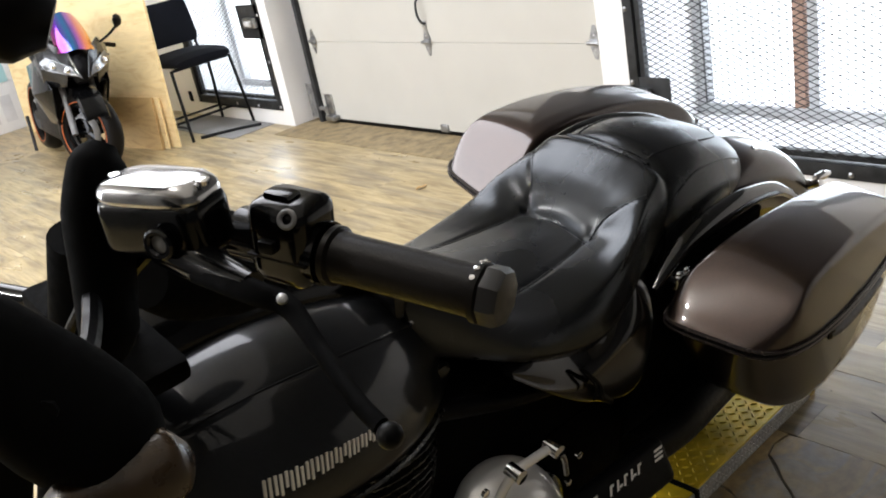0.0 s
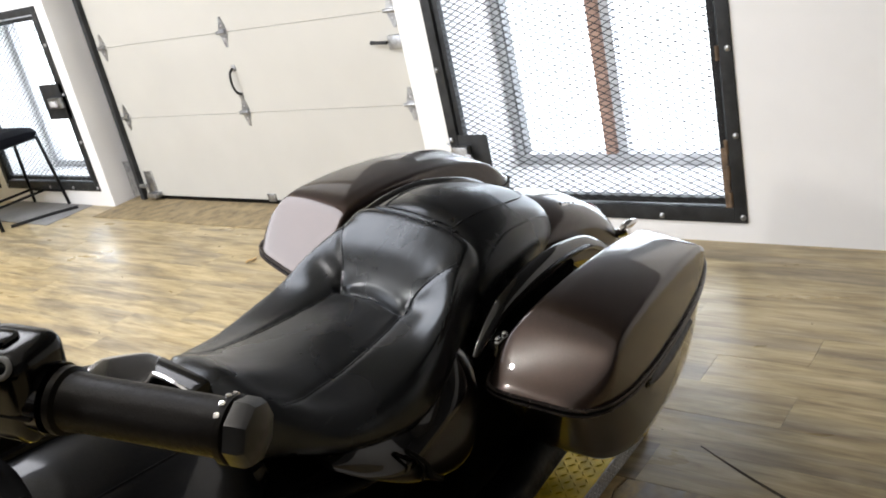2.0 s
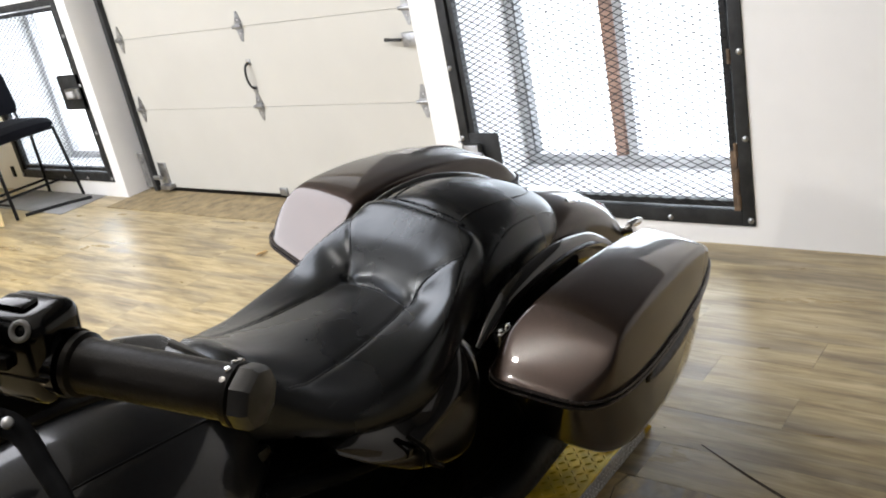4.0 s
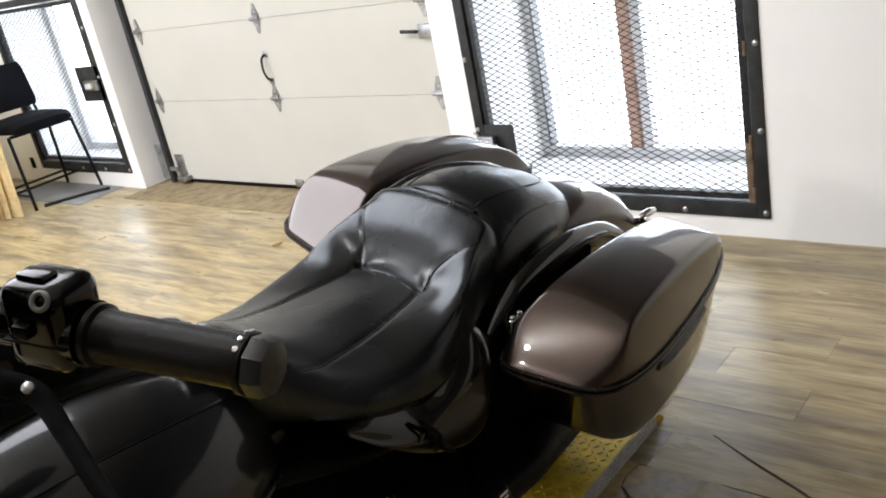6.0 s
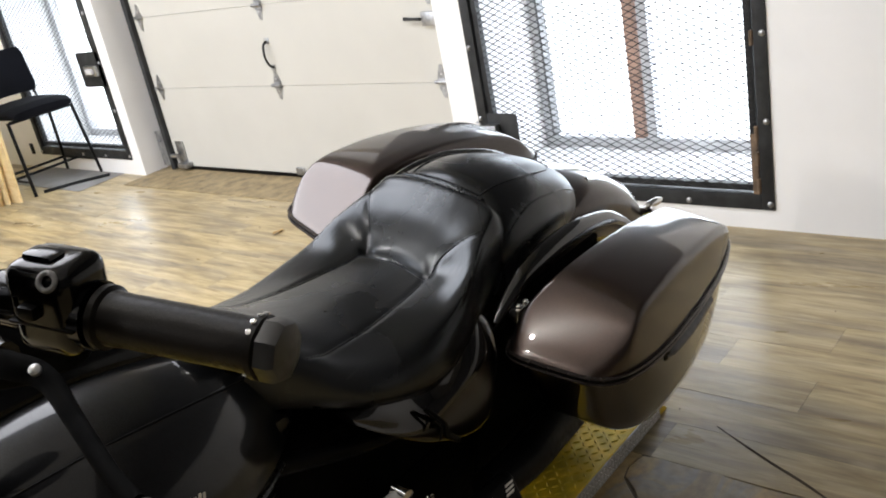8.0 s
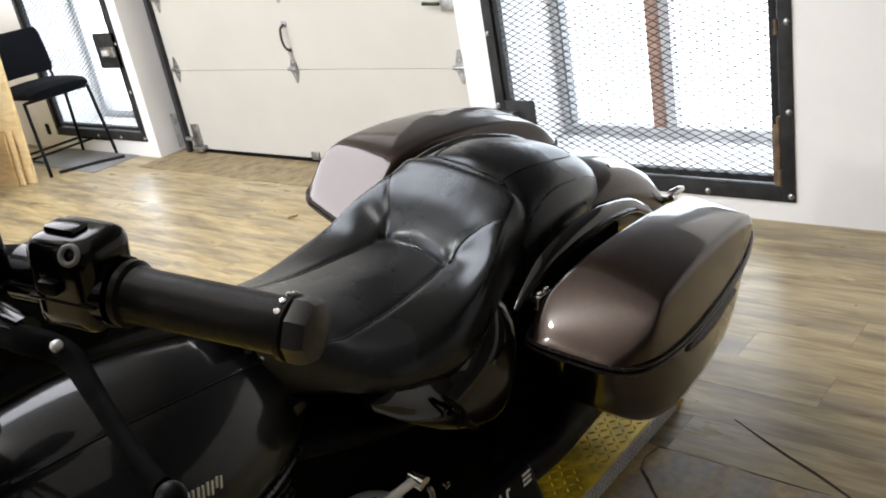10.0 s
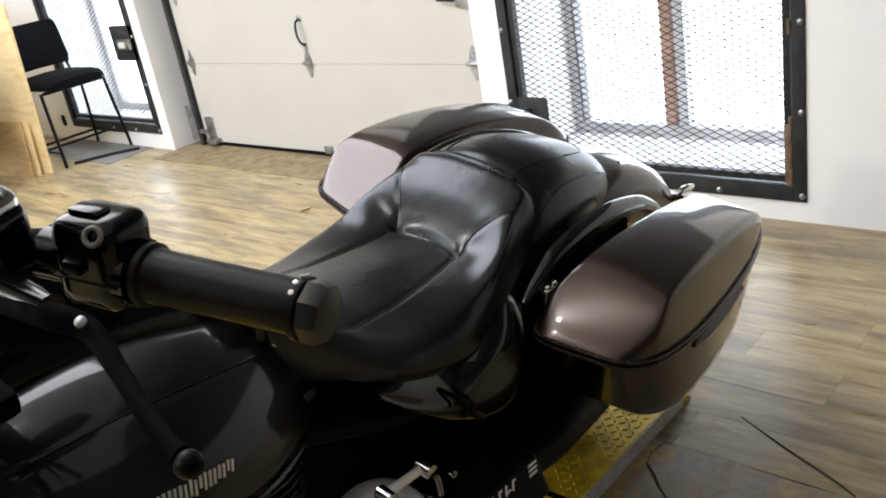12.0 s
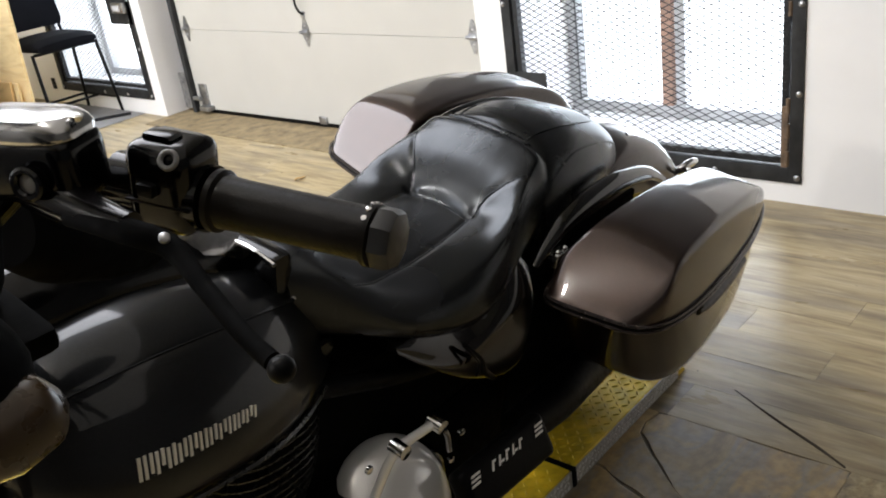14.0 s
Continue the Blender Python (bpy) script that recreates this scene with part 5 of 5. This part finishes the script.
part("mirror_stem", tube([(0.215, -0.300, 1.235), (0.205, -0.275, 1.225), (0.198, -0.262, 1.225)], 0.006, 8, 8), BLACKGLOSS, mir)
sig = part("turn_signal", tube([(0.060, -0.440, 1.165), (0.085, -0.446, 1.172), (0.115, -0.452, 1.176), (0.140, -0.455, 1.178), (0.150, -0.456, 1.179)], [0.010, 0.023, 0.027, 0.021, 0.006], 28, 20), SMOKED, bike, "smoked brown bullet turn signal")
hd = part("front_mirror", tube([(0.035, -0.345, 1.315), (0.065, -0.380, 1.268), (0.100, -0.412, 1.215), (0.112, -0.430, 1.190), (0.10, -0.442, 1.160)], [0.018, 0.040, 0.046, 0.044, 0.022], 26, 18, flat=0.75), DEADBLACK, bike, "black mirror housing")
for k in range(4):
    part("trim_stud", lathe((0.068 + 0.012 * k, -0.398 - 0.006 * k, 1.283 - 0.018 * k), (-0.3, -0.6, 0.7), [(0, 0.0025), (0.002, 0.002), (0.0025, 0)], 8), ZINC, hd)
part("upper_mirror", tube([(0.150, -0.255, 1.405), (0.165, -0.264, 1.402), (0.182, -0.276, 1.395), (0.196, -0.284, 1.388)], [0.03, 0.034, 0.030, 0.016], 18, 12), BLACKMATT, bike, "black mirror housing on a stalk")
part("signal_stalk", tube([(0.085, -0.44, 1.24), (0.14, -0.36, 1.21), (0.20, -0.22, 1.19)], 0.007, 8, 12), BLACKMATT, bike)
part("mirror_stalk", tube([(0.150, -0.255, 1.40), (0.09, -0.255, 1.40), (0.04, -0.26, 1.35), (0.01, -0.27, 1.24)], 0.006, 8, 16), BLACKMATT, bike)
for k, (du, dv) in enumerate(((0, 0), (0.012, 0.006), (-0.012, 0.012))):
    part("control_cable", tube([(0.225 + du, -0.30 + dv, 1.225), (0.19 + du, -0.21 + dv, 1.12), (0.18 + du, -0.13 + dv, 0.98), (0.20 + du, -0.08 + dv, 0.84)], 0.0045, 8, 18), BLACKMATT, bike)
for side in (-1, 1):
    fk = part("fork_leg", tube([(0.13, side * 0.10, 1.02), (0.02, side * 0.10, 0.66), (-0.09, side * 0.10, 0.32)], [0.028, 0.028, 0.026], 16), DEADBLACK, bike)
part("steering_head", tube([(0.265, 0, 0.76), (0.26, 0, 0.96)], 0.035, 16), BLACKMATT, bike)
part("top_clamp", box(0.22, -0.13, 0.945, 0.30, 0.13, 0.975, 0.012), DEADBLACK, bike)
for side in (-1, 1):
    part("riser", tube([(0.262, side * 0.045, 0.96), (0.27, side * 0.045, 1.03)], 0.018, 14), DEADBLACK, bike)

# ---- sport motorcycle beside the plywood ----
S = 0.90
sport = thing("sport_motorcycle", "black sport motorcycle with an iridescent windscreen, leaning on its stand", "motorcycle", pose(1.91, 5.80, 0.004, 0, 7, -7) @ Matrix.Scale(S, 4))
# local axes: x to its left as seen from the front, y to the rear, z up


def wheel(y, name, wide, stripe):
    r = 0.30
    t = part(name, lathe((0, y, r), (1, 0, 0), [(-wide * 0.7, r * 0.70), (-wide, r * 0.76), (-wide * 0.98, r * 0.85), (-wide * 0.7, r * 0.945), (-wide * 0.3, r * 0.99), (0, r), (wide * 0.3, r * 0.99), (wide * 0.7, r * 0.945), (wide * 0.98, r * 0.85), (wide, r * 0.76), (wide * 0.7, r * 0.70), (wide * 0.3, r * 0.62), (-wide * 0.3, r * 0.62), (-wide * 0.7, r * 0.70)], 44, caps=False), BLACKGRIP, sport, "black tyre with an orange rim stripe")
    for s in (-1, 1):
        ring = [(s * wide * 0.985, y + r * 0.745 * math.cos(a), r + r * 0.745 * math.sin(a)) for a in np.linspace(0, 2 * math.pi, 41)]
        part("rim_stripe", tube(ring, 0.0035, 6), ORANGE, t)
        ring = [(s * wide * 0.80, y + 0.125 * math.cos(a), r + 0.125 * math.sin(a)) for a in np.linspace(0, 2 * math.pi, 37)]
        part("brake_disc", tube(ring, 0.022, 8, flat=0.15), DULLGREY, t)
    if y == 0:
        t.matrix_local = pose(0, 0, 0, 0, 0, 26)
    part("rim", lathe((0, y, r), (1, 0, 0), [(-wide * 0.6, r * 0.70), (-wide * 0.6, r * 0.62), (wide * 0.6, r * 0.62), (wide * 0.6, r * 0.70)], 36, caps=False), BLACKGLOSS, t)
    for k in range(5):
        a = k * 2 * math.pi / 5
        part("spoke", tube([(0, y, r), (0, y + 0.19 * math.cos(a), r + 0.19 * math.sin(a))], [0.03, 0.016], 8), BLACKGLOSS, t)


wheel(0.0, "front_wheel", 0.060, True)
wheel(1.38, "rear_wheel", 0.085, True)
for s in (-1, 1):
    part("fork_leg", tube([(s * 0.105, 0.0, 0.30), (s * 0.105, 0.14, 0.66), (s * 0.10, 0.22, 0.86)], [0.022, 0.020, 0.020], 12), DULLGREY, sport)
    part("caliper", box(s * 0.085 - 0.02, 0.07, 0.30, s * 0.085 + 0.02, 0.14, 0.40, 0.012), BLACKGLOSS, sport)
# front mudguard
rings = []
for a in np.linspace(radians(150), radians(25), 14):
    rings.append([(x, 0.335 * math.cos(math.pi - a), 0.30 + (0.335 - d) * math.sin(a)) for x, d in ((-0.085, 0.06), (-0.075, 0.015), (0, 0), (0.075, 0.015), (0.085, 0.06), (0.06, 0.055), (0, 0.012), (-0.06, 0.055))])
part("front_mudguard", loft(rings), BLACKGLOSS, sport)


# nose: two faceted cowl halves about a dark centre intake, a slim lamp in each
SPORTGREY = surface("dark_grey_gloss", (0.009, 0.0095, 0.0105), 0.2, vary=0.2, bump=0.0, spread=0.05, spec=0.6)


def facets(points, faces, thick=0.012):
    bm = bmesh.new()
    vs = [bm.verts.new(p) for p in points]
    for f in faces:
        bm.faces.new([vs[i] for i in f])
    bmesh.ops.recalc_face_normals(bm, faces=bm.faces)
    bmesh.ops.solidify(bm, geom=bm.faces, thickness=thick)
    bmesh.ops.bevel(bm, geom=[e for e in bm.edges], offset=0.003, segments=1, affect="EDGES")
    return bm


nose = part("nose_fairing", tube([(0, -0.12, 0.66), (0, -0.09, 0.74), (0, 0.02, 0.80), (0, 0.20, 0.80)], [0.05, 0.085, 0.12, 0.13], 18, 14), BLACKMATT, sport, "black centre of the nose fairing")
for s in (-1, 1):
    cowl = [(s * 0.018, -0.195, 0.690), (s * 0.070, -0.120, 0.880), (s * 0.170, -0.010, 0.945), (s * 0.240, 0.080, 0.880), (s * 0.232, 0.020, 0.770), (s * 0.100, -0.140, 0.735), (s * 0.250, 0.180, 0.800), (s * 0.215, 0.120, 0.630), (s * 0.110, -0.080, 0.640)]
    half = part("nose_cowl", facets(cowl, ((0, 1, 5), (1, 2, 5), (2, 4, 5), (2, 3, 4), (3, 6, 4), (4, 6, 7), (4, 7, 8, 5))), SPORTGREY, nose, "glossy dark grey nose cowl")
    hl = part("headlight", facets([(s * 0.038, -0.192, 0.705), (s * 0.075, -0.160, 0.775), (s * 0.200, -0.030, 0.850), (s * 0.240, 0.006, 0.815), (s * 0.215, -0.030, 0.762), (s * 0.105, -0.150, 0.722)], ((0, 1, 5), (1, 4, 5), (1, 2, 4), (2, 3, 4)), 0.008), LENSGLASS, half, "clear slanted headlight")
    for k, (x, y, z) in enumerate(((0.100, -0.155, 0.755), (0.170, -0.083, 0.790))):
        part("reflector", lathe((s * x, y, z), (s * 0.4, -1, 0.2), [(0, 0.020), (0.005, 0.019), (0.009, 0.012), (0.010, 0.0)], 16), CHROME, hl)
    mr = part("mirror", tube([(s * 0.325, 0.05, 0.985), (s * 0.34, 0.045, 1.015), (s * 0.345, 0.05, 1.05), (s * 0.335, 0.055, 1.075)], [0.012, 0.045, 0.05, 0.02], 16, 10, flat=0.5), BLACKMATT, sport, "black oval mirror")
    part("mirror_stem", tube([(s * 0.20, 0.06, 0.90), (s * 0.27, 0.045, 0.945), (s * 0.33, 0.05, 0.995)], 0.009, 8, 8), BLACKMATT, mr)
    part("handlebar", tube([(s * 0.12, 0.22, 0.86), (s * 0.25, 0.24, 0.87), (s * 0.36, 0.30, 0.85)], [0.014, 0.016, 0.018], 10, 8), BLACKGRIP, sport)
    # side fairing
    panel = [(s * 0.20, -0.01, 0.63), (s * 0.235, 0.20, 0.82), (s * 0.22, 0.58, 0.76), (s * 0.20, 0.62, 0.50), (s * 0.12, 0.50, 0.26), (s * 0.11, 0.24, 0.25), (s * 0.18, 0.12, 0.42), (s * 0.265, 0.32, 0.58)]
    part("side_fairing", facets(panel, [(i, (i + 1) % 7, 7) for i in range(7)]), BLACKGLOSS, sport, "black angular side fairing")
part("engine", box(-0.16, 0.22, 0.22, 0.16, 0.92, 0.74, 0.05), BLACKMATT, sport)
part("radiator", box(-0.17, 0.16, 0.36, 0.17, 0.21, 0.66, 0.01), BLACKMATT, sport)
# iridescent screen
rings = []
for k in range(9):
    t = k / 8
    y, z, half = -0.065 + 0.27 * t, 0.885 + 0.245 * t ** 0.75, 0.125 - 0.045 * t ** 2
    rings.append([(half * math.sin(a), y - 0.075 * math.cos(a) * (1 - 0.3 * t), z - 0.02 * abs(math.sin(a))) for a in np.linspace(-1.5, 1.5, 15)])
bm = loft(rings, closed=False)
bmesh.ops.solidify(bm, geom=bm.faces, thickness=0.004)
part("windscreen", bm, IRIDESCENT, sport, "iridescent rainbow windscreen")
part("tank", tube([(0, 0.32, 0.82), (0, 0.45, 0.92), (0, 0.62, 0.92), (0, 0.80, 0.80)], [0.09, 0.15, 0.15, 0.09], 20, 14, flat=1.0), BLACKGLOSS, sport)
part("seat", tube([(0, 0.76, 0.80), (0, 0.95, 0.81), (0, 1.15, 0.88), (0, 1.42, 0.94)], [0.11, 0.13, 0.12, 0.06], 16, 14, flat=0.5), BLACKMATT, sport)
part("swing_arm", box(-0.10, 0.85, 0.27, 0.10, 1.36, 0.35, 0.02), BLACKMATT, sport)
part("paddock_stand", tube([(-0.16, 1.30, 0.02), (-0.16, 1.38, 0.30)], 0.014, 8), BLACKSTEEL, sport)
part("yellow_pouch", box(-0.32, 0.19, 0.885, -0.22, 0.27, 0.955, 0.015), YELLOWCLOTH, sport, "small yellow cloth on the bar")

# ---- floor pieces ----
PW, PL = 0.152, 1.22
mesh = bpy.data.meshes.new("plank")
bm = box(-PW / 2 + 0.0002, 0.0003, -0.0035, PW / 2 - 0.0002, PL - 0.0003, 0.0)
bm.to_mesh(mesh)
bm.free()
mesh.materials.append(FLOORM)
rng = random.Random(11)
for i in range(-7, 10):
    x = 1.655 + (i + 0.5) * PW
    y = -1.6 + rng.uniform(0, PL)
    spans = [(-1.6, 7.6)] if i >= 0 else [(-1.6, 0.475), (1.45, 7.6)]
    cuts = []
    while y < 7.6:
        cuts.append(y)
        y += PL
    for a, b in spans:
        edges = [a] + [c for c in cuts if a + 0.08 < c < b - 0.08] + [b]
        for y0, y1 in zip(edges, edges[1:]):
            ob = new("plank", mesh)
            ob.parent = floor
            ob.location = (x, y0, rng.uniform(-0.0004, 0.0004))
            ob.scale = ((3.04 - 1.655 - 9 * PW) / PW if i == 9 else 1, (y1 - y0) / PL, 1)
            if i == 9:
                ob.location.x = (1.655 + 9 * PW + 3.04) / 2
# the rest of the room's planks, beyond the bikes, in one sheet
bm = bmesh.new()
for i in range(-32, 10):
    x0, x1 = max(-3.2, 1.655 + i * PW), 1.655 + (i + 1) * PW
    if x1 - x0 < 0.03:
        continue
    for a, b in ((-3.0, 9.2),) if i < -7 else ((-3.0, -1.601), (7.601, 9.2)):
        y = a
        while y < b:
            y1 = min(b, y + rng.uniform(0.6, PL))
            box(x0 + 0.0003, y + 0.0003, -0.0035, min(x1, 3.04) - 0.0003, y1 - 0.0003, 0.0, bm=bm)
            y = y1
tagged(part("plank_rest", bm, FLOORM, floor, smooth=False), kind="stuff")
# broken slate slabs in front of the wall of planks


def slab(corners, z):
    bm = bmesh.new()
    rng = random.Random(len(corners) * 7 + int(corners[0][0] * 100))
    ring = []
    n = len(corners)
    for k in range(n):
        a, b = Vector((*corners[k], 0)), Vector((*corners[(k + 1) % n], 0))
        steps = max(1, int((b - a).length / 0.035))
        side = (b - a).normalized().cross(Vector((0, 0, 1)))
        for j in range(steps):
            p = a.lerp(b, j / steps)
            ring.append(p + side * (rng.uniform(-0.004, 0.004) if j else 0))
    top = [bm.verts.new((p.x, p.y, z - 0.0008)) for p in ring]
    mid = Vector((sum(p.x for p in ring), sum(p.y for p in ring), 0)) / len(ring)
    inner = [bm.verts.new((p.x + (mid.x - p.x) * 0.012, p.y + (mid.y - p.y) * 0.012, z)) for p in ring]
    low = [bm.verts.new((p.x, p.y, -0.004)) for p in ring]
    m = len(ring)
    for k in range(m):
        bm.faces.new((low[k], low[(k + 1) % m], top[(k + 1) % m], top[k]))
        bm.faces.new((top[k], top[(k + 1) % m], inner[(k + 1) % m], inner[k]))
    bm.faces.new(inner)
    bmesh.ops.recalc_face_normals(bm, faces=bm.faces)
    return part("slate_slab", bm, SLATE, floor, smooth=False)


slab([(1.652, 0.478), (1.652, 0.70), (1.655, 0.86), (1.648, 0.93), (1.60, 0.94), (1.56, 0.93), (1.47, 0.83), (1.36, 0.70), (1.33, 0.478)], 0.0)
slab([(1.600, 0.944), (1.652, 0.934), (1.652, 1.2), (1.40, 1.2), (1.405, 0.944), (1.375, 0.88), (1.352, 0.80), (1.34, 0.71), (1.355, 0.704), (1.466, 0.835), (1.556, 0.934)], 0.0012)
slab([(1.400, 0.950), (1.396, 1.2), (0.95, 1.2), (0.95, 0.55), (1.335, 0.70), (1.347, 0.80), (1.370, 0.885)], 0.0004)
slab([(1.326, 0.478), (1.352, 0.694), (0.95, 0.545), (0.95, 0.478)], 0.0008)
# Flat brown strip drawn for the scratch across the floor.
crack = tagged(part("floor_scratch", tube([(1.83, 0.816, 0.0006), (1.755, 0.68, 0.0006), (1.70, 0.565, 0.0006), (1.66, 0.49, 0.0006)], [0.0012, 0.0042, 0.0048, 0.0030], 6, 14, flat=0.08), SCRATCH), "thin dark scratch in the floor, drawn as a flat strip", "cord")
paver = structure("paver", box(2.70, 5.42, -0.003, 3.038, 6.40, 0.0035), PAVER, "pale grey paver beside the gate", "paver")
